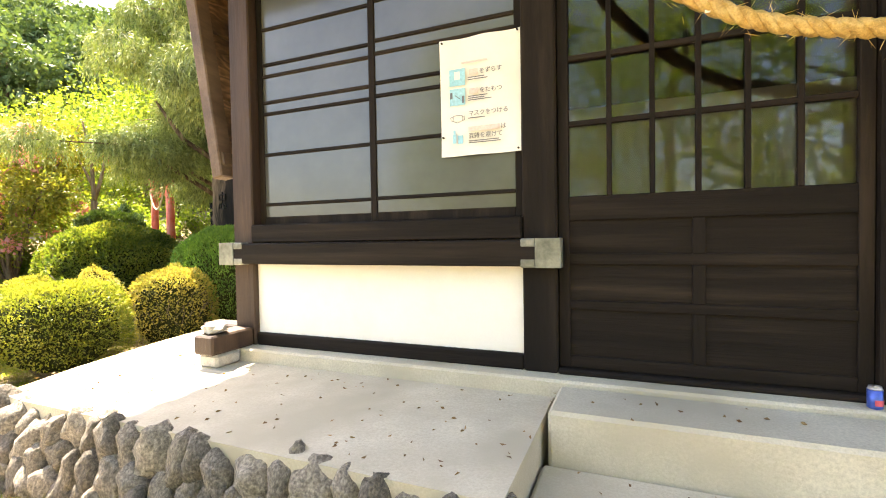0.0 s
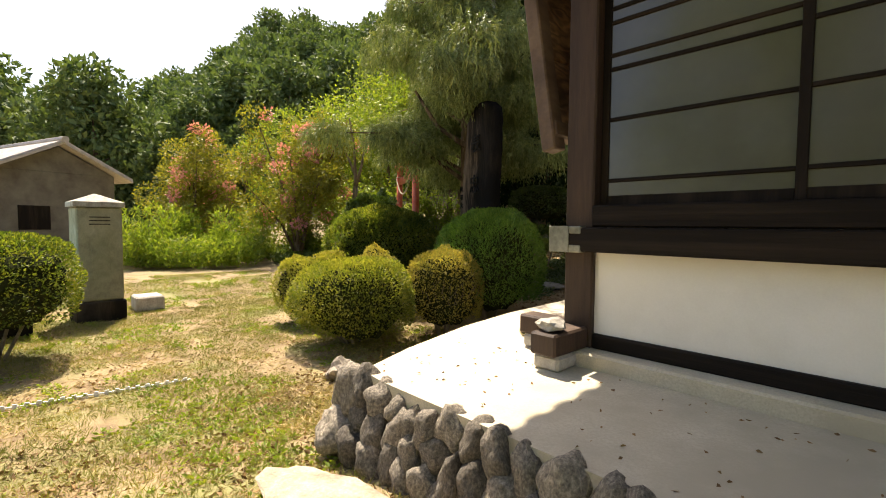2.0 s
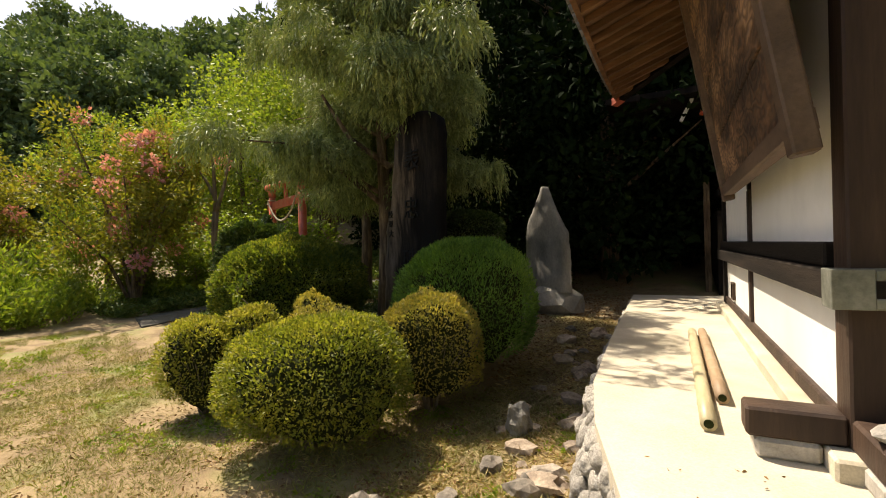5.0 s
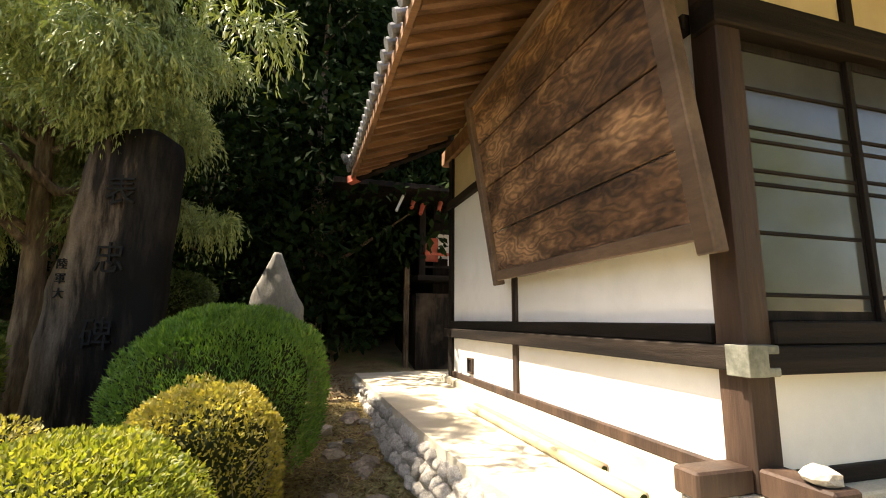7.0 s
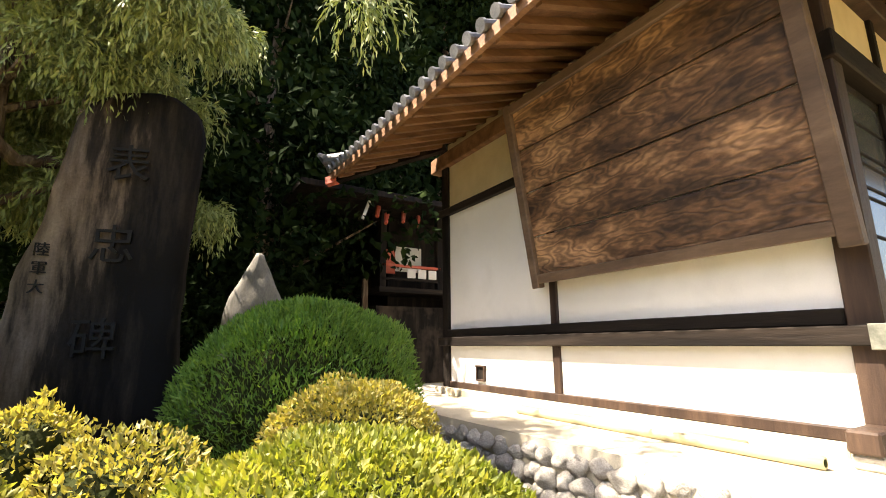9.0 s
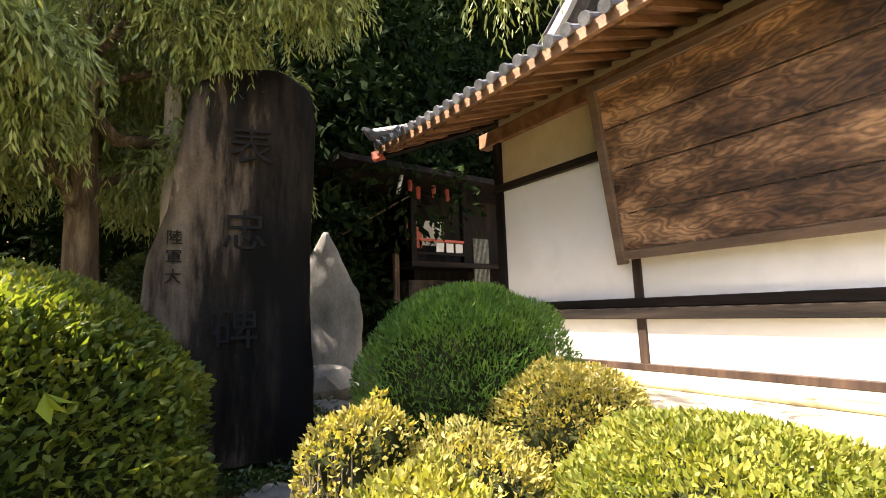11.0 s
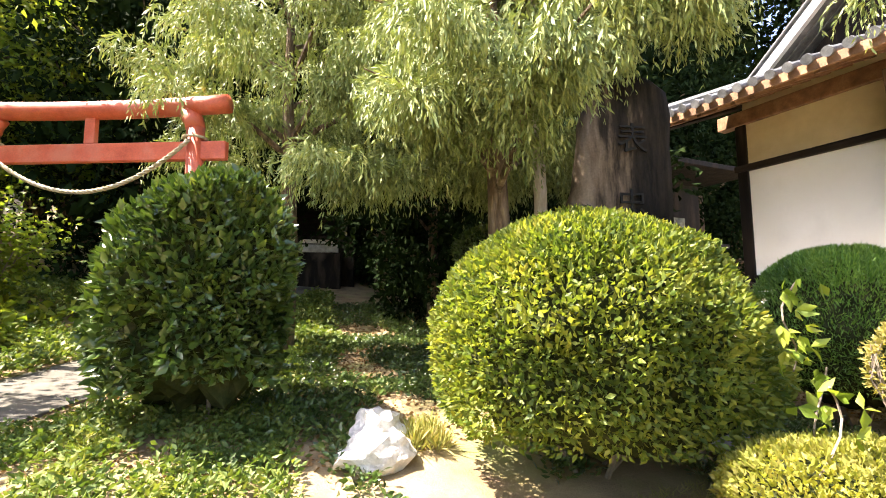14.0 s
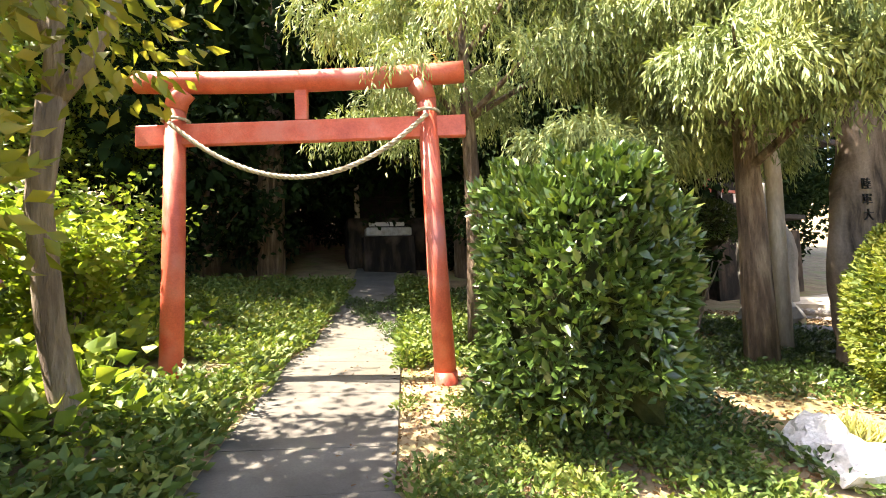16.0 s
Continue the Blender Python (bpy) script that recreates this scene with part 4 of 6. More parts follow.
# ---- standing stones ----
def slab(name, outline, thick, x, y, z, turn, material, label, cat="stone monument", seed=1, cuts=0):
    """An upright natural slab cut to an outline given as (half, height) pairs of the left and right edge."""
    t = thing(name, x, y, z, label, cat, turn=turn)
    bm = bmesh.new()
    n = 26
    rows = []
    for j in range(n + 1):
        q = j / n
        l = np.interp(q, [o[0] for o in outline], [o[1] for o in outline])
        r = np.interp(q, [o[0] for o in outline], [o[2] for o in outline])
        hgt = outline[-1][3] * q
        ring = []
        m = 9
        for i in range(m + 1):
            ring.append((l + (r - l) * i / m, -thick / 2))
        for i in range(m, -1, -1):
            ring.append((l + (r - l) * i / m, thick / 2))
        vs = []
        for px, py in ring:
            p = Vector((px, py, hgt))
            d = 0.06 * noise.noise(p * 1.7 + Vector((seed, 0, 0))) + 0.025 * noise.noise(p * 5 + Vector((0, seed, 0)))
            edge = min(abs(px - l), abs(px - r))
            py2 = py * (0.55 + 0.45 * min(1, edge / 0.12)) + d
            vs.append(bm.verts.new((px + 0.03 * noise.noise(p * 3), py2, hgt)))
        rows.append(vs)
    for a, b in zip(rows, rows[1:]):
        for k in range(len(a)):
            bm.faces.new((a[k], a[(k + 1) % len(a)], b[(k + 1) % len(a)], b[k]))
    bm.faces.new(rows[-1])
    part("slab", bm, material, t, smooth=True)
    return t


def weathered_lit_slate():
    """Dark slate with pale brown weathered streaks, its left flank painted lighter as sunlit."""
    m, nt, b = shader("weathered_lit_slate")
    tc = nt.nodes.new("ShaderNodeTexCoord")
    mp = nt.nodes.new("ShaderNodeMapping")
    mp.inputs["Rotation"].default_value = (0, radians(-24), 0)
    mp.inputs["Scale"].default_value = (2.6, 1.0, 0.42)
    nt.links.new(tc.outputs["Object"], mp.inputs["Vector"])
    streak = nt.nodes.new("ShaderNodeTexNoise")
    streak.inputs["Scale"].default_value, streak.inputs["Detail"].default_value, streak.inputs["Roughness"].default_value = 1.5, 7.0, 0.62
    nt.links.new(mp.outputs[0], streak.inputs["Vector"])
    sep = nt.nodes.new("ShaderNodeSeparateXYZ")
    nt.links.new(tc.outputs["Object"], sep.inputs[0])
    # Gradient along X that paints sunlight onto the left flank.
    side = nt.nodes.new("ShaderNodeMapRange")
    for k, v in (("From Min", 0.35), ("From Max", -0.95), ("To Min", -0.10), ("To Max", 0.20)):
        side.inputs[k].default_value = v
    nt.links.new(sep.outputs[0], side.inputs["Value"])
    add = nt.nodes.new("ShaderNodeMath")
    nt.links.new(streak.outputs["Fac"], add.inputs[0])
    nt.links.new(side.outputs[0], add.inputs[1])
    r = ramp(nt, [(0.40, (0.006, 0.0052, 0.0046)), (0.53, (0.026, 0.020, 0.015)), (0.62, (0.11, 0.083, 0.060)), (0.80, (0.24, 0.19, 0.145))])
    nt.links.new(add.outputs[0], r.inputs[0])
    fine = noise_tex(nt, 34, 8, 0.7)
    fr = ramp(nt, [(0.3, (0.7, 0.7, 0.7)), (0.7, (1.2, 1.2, 1.2))])
    nt.links.new(fine.outputs["Fac"], fr.inputs[0])
    nt.links.new(mix(nt, r.outputs[0], fr.outputs[0], 0.8, "MULTIPLY"), b.inputs["Base Color"])
    b.inputs["Roughness"].default_value, b.inputs["Specular IOR Level"].default_value = 0.8, 0.15
    bp = nt.nodes.new("ShaderNodeBump")
    bp.inputs["Strength"].default_value, bp.inputs["Distance"].default_value = 0.6, 0.03
    nt.links.new(streak.outputs["Fac"], bp.inputs["Height"])
    nt.links.new(bp.outputs[0], b.inputs["Normal"])
    return m


big = slab("memorial_slab", [(0.0, -1.0, 0.72, 4.05), (0.25, -0.98, 0.66, 4.05), (0.5, -0.88, 0.64, 4.05), (0.62, -0.72, 0.66, 4.05), (0.9, -0.56, 0.70, 4.05), (0.97, -0.45, 0.62, 4.05), (1.0, -0.25, 0.40, 4.05)], 0.30, -5.12, 4.72, 0.10, -18, weathered_lit_slate(), "tall dark slate memorial with carved characters", seed=3)
# Letters sit on the face; near-black stands in for shade in the carving.
CARVED_SHADE = surface("carved_recess_shade", (0.003, 0.003, 0.003), (0.005, 0.005, 0.005), (0.008, 0.008, 0.008), 6, 0.9, 40, 0.2)
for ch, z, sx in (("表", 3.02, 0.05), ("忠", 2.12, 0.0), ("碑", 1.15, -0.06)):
    text_mesh("carved_character", ch, 0.44, CARVED_SHADE, big, pose(sx - 0.22, -0.205, z, 90), 0.01)
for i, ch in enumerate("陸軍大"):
    text_mesh("carved_character", ch, 0.15, CARVED_SHADE, big, pose(-0.70, -0.19, 2.15 - 0.19 * i, 90), 0.008)
slab("pointed_stone", [(0.0, -0.56, 0.60, 2.3), (0.4, -0.56, 0.58, 2.3), (0.55, -0.52, 0.54, 2.3), (0.62, -0.48, 0.42, 2.3), (0.85, -0.24, 0.20, 2.3), (1.0, -0.05, 0.04, 2.3)], 0.22, -3.28, 7.12, 0.60, -25, GREYSTONE, "pointed grey standing stone on a rough base", seed=8)
o = tagged(link("base_stone", rock(0.75, 0.55, 0.35, 61), GREYSTONE), "rough grey base stone under the standing stone", "stone")
o.matrix_basis = pose(-3.28, 7.1, 0.35)

# ---- torii gate ----
TR, TL = Vector((-10.45, 7.22, 0)), Vector((-13.12, 8.62, 0))


def build_torii():
    mid = (TR + TL) / 2
    ax = (TR - TL).normalized()
    zb = 0.08
    t = thing("torii_gate", mid.x, mid.y, zb, "vermilion torii gate with peeling paint over the path", "torii", turn=math.degrees(math.atan2(ax.y, ax.x)))
    half = (TR - TL).length / 2
    H = 3.74
    for s in (-1, 1):
        pillar = part("pillar", tube([(s * (half + 0.10), 0, 0), (s * (half + 0.05), 0, 1.5), (s * half, 0, 3.46)], [0.132, 0.124, 0.116], 20), REDPAINT, t, smooth=True)
        part("pillar_collar", tube([(s * half, 0, 3.44), (s * half - s * 0.03, 0, 3.56), (s * half - s * 0.12, 0, 3.67)], [0.125, 0.128, 0.128], 20), REDPAINT, pillar, smooth=True)
        part("pillar_foot", tube([(s * (half + 0.10), 0, -0.3), (s * (half + 0.10), 0, 0.2)], 0.14, 20), REDPAINT, pillar, "rust-stained foot of the pillar", smooth=True)
    pts = [(q * (half + 0.46), 0, H + 0.05 * q * q) for q in np.linspace(-1, 1, 13)]
    part("top_beam", tube(pts, 0.13, 18), REDPAINT, t, smooth=True)
    part("tie_beam", box(-half - 0.46, half + 0.46, -0.05, 0.05, 2.99, 3.25, 0.012), REDPAINT, t)
    part("centre_strut", box(-0.075, 0.075, -0.045, 0.045, 3.25, 3.66, 0.01), REDPAINT, t)
    return t, half


torii, t_half = build_torii()
STRAW = surface("straw_rope", (0.36, 0.30, 0.20), (0.48, 0.41, 0.29), (0.58, 0.51, 0.38), 20, 0.9, 80, 0.5)
GOLDSTRAW = surface("golden_straw_rope", (0.50, 0.31, 0.09), (0.64, 0.42, 0.14), (0.74, 0.54, 0.22), 20, 0.85, 80, 0.5)


def twisted_rope(name, curve, r, material, label, n=120, twist=40.0, strands=3, loops=()):
    """Strands wound round a hanging line."""
    c0 = curve(0)
    t = thing(name, *c0, label, "rope")
    for s in range(strands):
        pts = []
        for i in range(n + 1):
            q = i / n
            c = curve(q)
            d = (curve(min(1, q + 0.01)) - curve(max(0, q - 0.01))).normalized()
            u = d.cross(Vector((0, 0, 1)))
            u = u.normalized() if u.length > 0.1 else Vector((1, 0, 0))
            w = d.cross(u)
            a = twist * q + 2 * math.pi * s / strands
            pts.append(c + (u * math.cos(a) + w * math.sin(a)) * r * 0.55 - c0)
        part("strand", tube(pts, r * 0.6, 6), material, t, smooth=True)
    for m in loops:
        part("loop", tube([p - c0 for p in m], r * 0.7, 6), material, t)
    return t


def torii_rope():
    m = torii.matrix_basis
    def curve(q):
        x = -t_half + 2 * t_half * q
        return m @ Vector((x, -0.14, 3.24 - 0.70 * (1 - (2 * q - 1) ** 2)))
    loops = [[m @ Vector((s * t_half + 0.145 * math.cos(a), 0.145 * math.sin(a), 3.30)) for a in np.linspace(0, 6.283, 17)] for s in (-1, 1)]
    twisted_rope("straw_rope", curve, 0.028, STRAW, "weathered straw rope slung between the gate pillars", loops=loops, twist=90)


torii_rope()


# ---- path through the gate ----
def build_path():
    p = tagged(new("path"), "grey concrete slab path coloured dark for the leaf shade", "path", kind="structure")
    pts = [(Vector((-13.7, 4.2)), Vector((-11.6, 3.6))), (Vector((-13.45, 6.0)), Vector((-11.95, 5.6))), (Vector((-12.7, 10.0)), Vector((-11.0, 9.4))), (Vector((-11.2, 15.0)), Vector((-9.8, 14.4))), (Vector((-10.1, 20)), Vector((-8.7, 19.6)))]
    pts = [tuple(Vector(beyond(*v)) for v in pair) for pair in pts]
    seg = 10
    for a, b in zip(pts, pts[1:]):
        for k in range(0, seg, 2):
            bm = bmesh.new()
            q0, q1 = k / seg, (k + 2) / seg - 0.003
            c = [a[0].lerp(b[0], q0), a[1].lerp(b[1], q0), a[1].lerp(b[1], q1), a[0].lerp(b[0], q1)]
            top = [bm.verts.new((v.x, v.y, land(v.x, v.y) + 0.03)) for v in c]
            bot = [bm.verts.new((v.x, v.y, land(v.x, v.y) - 0.15)) for v in c]
            bm.faces.new(top)
            for i in range(4):
                bm.faces.new((bot[i], bot[(i + 1) % 4], top[(i + 1) % 4], top[i]))
            part("slab", bm, PATHCON_SHADE, p)


build_path()

# ---- weeping cypress ----
def cypress(x, y, h, r, seed, label, pads=230, per=70, trunk_r=0.17, first=2.0):
    """A thread cypress: tiers of boughs set with pads of foliage from which threads hang."""
    rng = np.random.default_rng(seed)
    t = thing("weeping_cypress", x, y, land(x, y), label, "tree")
    bend = [(0, 0, -0.2), (0.06, 0.03, h * 0.2), (-0.03, 0.02, h * 0.5), (0, 0, h * 0.97)]
    part("trunk", tube(bend, [trunk_r * 1.25, trunk_r, trunk_r * 0.6, 0.03], 12), BARK, t, smooth=True)
    P, D = [], []
    boughs = 40
    for b in range(boughs):
        q = b / boughs
        a = b * 2.4 + rng.uniform(-0.4, 0.4)
        d = np.array([math.cos(a), math.sin(a), 0])
        z = first + (h - first) * q + 1.0 * max(0.0, d[0] * 0.8 - d[1] * 0.3) * (1 - q)
        reach = r * (1 - 0.72 * q ** 1.3) * rng.uniform(0.7, 1.12) * (1 + 0.36 * max(0.0, d[0] * 0.3 - d[1] * 0.9))
        tip = d * reach + [0, 0, z + 0.22 * reach]
        mid = d * reach * 0.5 + [0, 0, z + 0.26 * reach]
        if b % 2 == 0:
            part("limb", tube([(0, 0, z - 0.1), tuple(mid), tuple(tip)], [0.05 * (1 - q) + 0.015, 0.03, 0.008], 6), BARK, t)
        for k in range(max(2, int(pads / boughs * (1.4 - q)))):
            s = rng.uniform(0.3, 1.0)
            c = (mid * (1 - abs(2 * s - 1)) + (tip if s > 0.5 else np.array([0, 0, z])) * abs(2 * s - 1)) + rng.normal(size=3) * [0.28, 0.28, 0.12]
            n = unit(rng.normal(size=(per, 3)) * [1, 1, 0.55] + d * 0.5 + [0, 0, 0.35])
            P.append(c + n * rng.uniform(0.05, 0.42, per)[:, None] * [1, 1, 0.5])
            D.append(n + rng.normal(size=(per, 3)) * 0.25)
    P, D = np.concatenate(P), unit(np.concatenate(D))
    at, al = [], []
    L = rng.uniform(0.22, 0.52, len(P))[:, None]
    for j in range(7):
        q = j / 6
        c = P + D * L * (q * 0.8 - 0.3 * q * q) + np.array([0, 0, -1.0]) * L * (q * q * 0.8)
        tan = D * (0.8 - 0.6 * q) + np.array([0, 0, -1.0]) * (1.5 * q)
        for _ in range(2):
            at.append(c + rng.normal(size=c.shape) * 0.010)
            al.append(unit(tan) + rng.normal(size=c.shape) * 0.30)
    leaves("crown", np.concatenate(at), np.concatenate(al), 0.105, 0.20, CYPRESS, t, rng, fold=0.1)
    return t


cypress(-6.56, 5.65, 8.6, 2.75, 31, "weeping thread cypress with pale hanging foliage", pads=400, per=62, first=2.25)
cypress(-9.1, 8.4, 9.0, 2.4, 32, "second thread cypress with pale hanging foliage", pads=170, per=55, first=2.9, trunk_r=0.15)


# ---- woods ----
def tree_proto(name, h, spread, seed, material, leaf, count, first, trunk_r, label, shape="round", group="", cat="tree"):
    rng = np.random.default_rng(seed)
    t = thing(name, 0, 0, 0, label, cat, group)
    lean = rng.normal(size=2) * 0.02 * h
    part("trunk", tube([(0, 0, -0.5), (lean[0] * 0.3, lean[1] * 0.3, h * 0.35), (lean[0], lean[1], h * 0.92)], [trunk_r * 1.2, trunk_r * 0.85, 0.04], 9), BARK, t, smooth=True)
    P, A = [], []
    n = 34
    for c in range(n):
        q = (c + 0.5) / n
        z = first + (h - first) * q
        if shape == "round":
            rr = spread * math.sqrt(max(0.03, 1 - (2 * q - 0.9) ** 2)) * rng.uniform(0.45, 1.0)
        else:
            rr = spread * (1.02 - q) * rng.uniform(0.6, 1.0)
        a = c * 2.4 + rng.uniform(-0.5, 0.5)
        ctr = np.array([math.cos(a) * rr, math.sin(a) * rr, z])
        if c % 3 == 0:
            part("limb", tube([(lean[0] * q, lean[1] * q, max(first * 0.8, z - 0.35 * rr - 0.4)), tuple(ctr)], [0.05 + 0.02 * trunk_r / 0.2, 0.012], 5), BARK, t)
        k = count // n
        size = spread * rng.uniform(0.26, 0.42) + 0.2
        d = unit(rng.normal(size=(k, 3)))
        P.append(ctr + d * (size * rng.uniform(0.35, 1.0, k) ** 0.5)[:, None] * [1, 1, 0.7])
        A.append(d * 0.6 + rng.normal(size=(k, 3)) * 0.6 + [0, 0, -0.15])
    leaves("crown", np.concatenate(P), np.concatenate(A), leaf, 0.55, material, t, rng)
    return t


def plant(proto, spots, seed):
    rng = random.Random(seed)
    first = True
    for x, y, s in spots:
        m = pose(x, y, land(x, y), 0, 0, rng.uniform(0, 360)) @ Matrix.Diagonal((s, s, s * rng.uniform(0.9, 1.15), 1))
        if first:
            proto.matrix_basis = m
            base = proto
            first = False
        else:
            c = copy_thing(base, Matrix.Identity(4))
            c.matrix_basis = m


random.seed(3)
cedar = tree_proto("cedar_tree", 21, 3.4, 41, FOREST_SHADE, 0.36, 11000, 2.4, 0.30, "tall cedar with leaves darkened for the wood's shade", "cone", "woodland cedars")
spots = []
for i in range(76):
    x = -26 + 44 * random.random()
    y = 15.0 + 17 * random.random()
    if x < -4.0 and y < 24:
        x += 14
    spots.append((x, y, random.uniform(0.8, 1.25)))
spots += [(6, 15.5, 1.0), (9, 17, 1.1), (12, 16, 1.0), (13, 20, 1.2), (16, 22, 1.1), (10, 22, 1.2), (18, 18, 1.1), (4, 19, 1.1), (21, 20, 1.2), (22, 15, 1.0), (-11, 27, 1.1), (-8.5, 28, 1.1), (-6, 26, 1.1), (-13.5, 26.5, 1.1)]
plant(cedar, spots, 1)
broad = tree_proto("broadleaf_tree", 10, 3.4, 42, FOREST_SHADE, 0.22, 14000, 0.6, 0.2, "dense broadleaf tree at the wood's edge", "round", "woodland trees")
# The enlarged tree at (-2.5, 11.7) is placed to shade the painted hall.
plant(broad, [(-5.4, 10.6, 0.7), (-4.4, 12.0, 0.8), (-1.6, 13.5, 0.8), (-4.4, 17.5, 1.0), (-12.5, 16.5, 1.0), (1.8, 16.5, 0.9), (-3.2, 16.0, 1.0), (5, 14.5, 1), (8.5, 13.5, 1), (-2.5, 11.7, 1.25), (-6.0, 22.0, 0.9), (-8.6, 22.0, 0.9), (-3.6, 20.5, 0.9), (-11.4, 20.5, 1.0), (-7, 26, 1.2)], 2)
light = tree_proto("maple_tree", 8, 2.8, 44, BRIGHTLEAF, 0.16, 8500, 2.4, 0.14, "light green broadleaf tree lit from behind", "round", "light trees")
plant(light, [(*beyond(x - 3.4, y + 1.0), s) for x, y, s in ((-20.5, 9.0, 1.0), (-20.8, 5.8, 0.9), (-16.2, 14.8, 1.1), (-18.0, 17.0, 1.3), (-19.2, 12.0, 1.0), (-14.2, 18.5, 1.0), (-22, 15, 1.4), (-20.5, 19.5, 1.4))], 4)
hill = tree_proto("hill_tree", 13, 5.0, 43, HILLHAZELEAF, 0.6, 6000, 1.0, 0.3, "distant wooded hillside tree", "round", "trees of the far hill")
spots = []
for i in range(150):
    a = radians(random.uniform(38, 108))
    d = random.uniform(46, 120)
    if a > radians(88):
        d = random.uniform(60, 120)
    spots.append((-math.sin(a) * d, math.cos(a) * d, random.uniform(0.8, 1.4)))
plant(hill, spots, 3)
south = tree_proto("yard_tree", 9, 3.6, 45, BRIGHTLEAF, 0.2, 9000, 2.0, 0.2, "leafy tree across the yard", "round", "trees across the yard")
plant(south, [(4.5, -14, 1.0), (9, -13, 1.1), (0.5, -17, 1.1), (13, -11, 1.0), (-4, -19, 1.2)], 5)


# ---- distance at the yard's far side ----
def build_pillar():
    t = thing("stone_pillar", -8.75, -1.95, land(-8.75, -1.95), "square weathered stone pillar with a pyramid cap on a dark base", "stone pillar", turn=4)
    t.scale = (0.78, 0.78, 0.91)
    moss = surface("mossy_stone", (0.20, 0.19, 0.13), (0.29, 0.28, 0.19), (0.38, 0.36, 0.26), 3, 0.85, 40, 0.4, stain=(0.16, 0.17, 0.09))
    part("base", box(-0.48, 0.48, -0.48, 0.48, -0.1, 0.42, 0.03), SLATE, t)
    part("shaft", box(-0.44, 0.44, -0.44, 0.44, 0.424, 2.30, 0.03), moss, t)
    bm = bmesh.new()
    lo = [bm.verts.new((x, y, 2.304)) for x, y in ((-0.49, -0.49), (0.49, -0.49), (0.49, 0.49), (-0.49, 0.49))]
    up = [bm.verts.new((x, y, 2.40)) for x, y in ((-0.49, -0.49), (0.49, -0.49), (0.49, 0.49), (-0.49, 0.49))]
    tip = bm.verts.new((0, 0, 2.58))
    bm.faces.new(lo[::-1])
    for i in range(4):
        bm.faces.new((lo[i], lo[(i + 1) % 4], up[(i + 1) % 4], up[i]))
        bm.faces.new((up[i], up[(i + 1) % 4], tip))
    part("cap", bm, PALESTONE, t)
    part("plate", box(0.441, 0.455, -0.18, 0.18, 1.05, 1.45, 0.01), moss, t, "square inset plate")
    # Dark bars laid on the shaft stand in for shaded grooves.
    for z in (1.95, 2.02, 2.09):
        part("groove_shade", box(0.441, 0.45, -0.2, 0.2, z, z + 0.018, 0), SLATE, t)
    return t


build_pillar()
blk = tagged(link("stone_block", box(-0.3, 0.3, -0.25, 0.25, -0.1, 0.30, 0.03), PALESTONE), "low pale stone block beside the pillar", "stone block")
blk.matrix_basis = pose(-9.3, -1.05, land(-9.3, -1.05))


def build_hut():
    x, y = -29.5, -2.4
    t = thing("shed", x, y, land(x, y), "old plastered shed with a tiled gable roof coloured as sunlit", "shed", turn=20)
    grey = surface("old_plaster", (0.10, 0.09, 0.075), (0.15, 0.14, 0.12), (0.20, 0.19, 0.16), 1.5, 0.9, 40, 0.3)
    # Lighter copy of the tile colour, with the sunlight put into it.
    pale = surface("sunlit_tile", (0.36, 0.33, 0.30), (0.46, 0.42, 0.38), (0.54, 0.50, 0.46), 3, 0.6, 40, 0.3)
    part("wall", box(-3.2, 3.2, -2.4, 2.4, -0.3, 3.9, 0.02), grey, t)
    part("doorway", box(3.2, 3.23, 0.4, 1.6, 0.0, 2.3, 0.01), DARKWOOD, t)
    part("window", box(3.2, 3.23, -1.6, -0.4, 1.2, 2.3, 0.01), DARKWOOD, t)
    bm = bmesh.new()
    vs = [bm.verts.new(p) for p in ((3.2, -2.4, 3.9), (3.2, 2.4, 3.9), (3.2, 0, 5.1), (-3.2, -2.4, 3.9), (-3.2, 2.4, 3.9), (-3.2, 0, 5.1))]
    bm.faces.new(vs[:3]), bm.faces.new(vs[3:][::-1])
    for f in ((0, 1, 4, 3), (1, 2, 5, 4), (2, 0, 3, 5)):
        bm.faces.new([vs[i] for i in f])
    part("gable", bm, grey, t)
    for s in (-1, 1):
        a, b = Vector((0, s * 3.0, 3.62)), Vector((0, 0, 5.2))
        bm = bmesh.new()
        q = [bm.verts.new((xx, p.y, p.z + dz)) for dz in (0, 0.12) for xx, p in ((-3.8, a), (3.8, a), (3.8, b), (-3.8, b))]
        for f in ((0, 1, 2, 3), (7, 6, 5, 4), (0, 4, 5, 1), (1, 5, 6, 2), (2, 6, 7, 3), (3, 7, 4, 0)):
            bm.faces.new([q[i] for i in f])
        part("roof_slope", bm, pale, t)
        for k in range(26):
            xx = -3.7 + 0.296 * k
            part("tile_column", tube([(xx, a.y, a.z + 0.15), (xx, 0, b.z + 0.15)], 0.07, 6), pale, t)
    part("ridge", tube([(-3.9, 0, 5.4), (3.9, 0, 5.4)], 0.16, 8), pale, t)
    return t


build_hut()


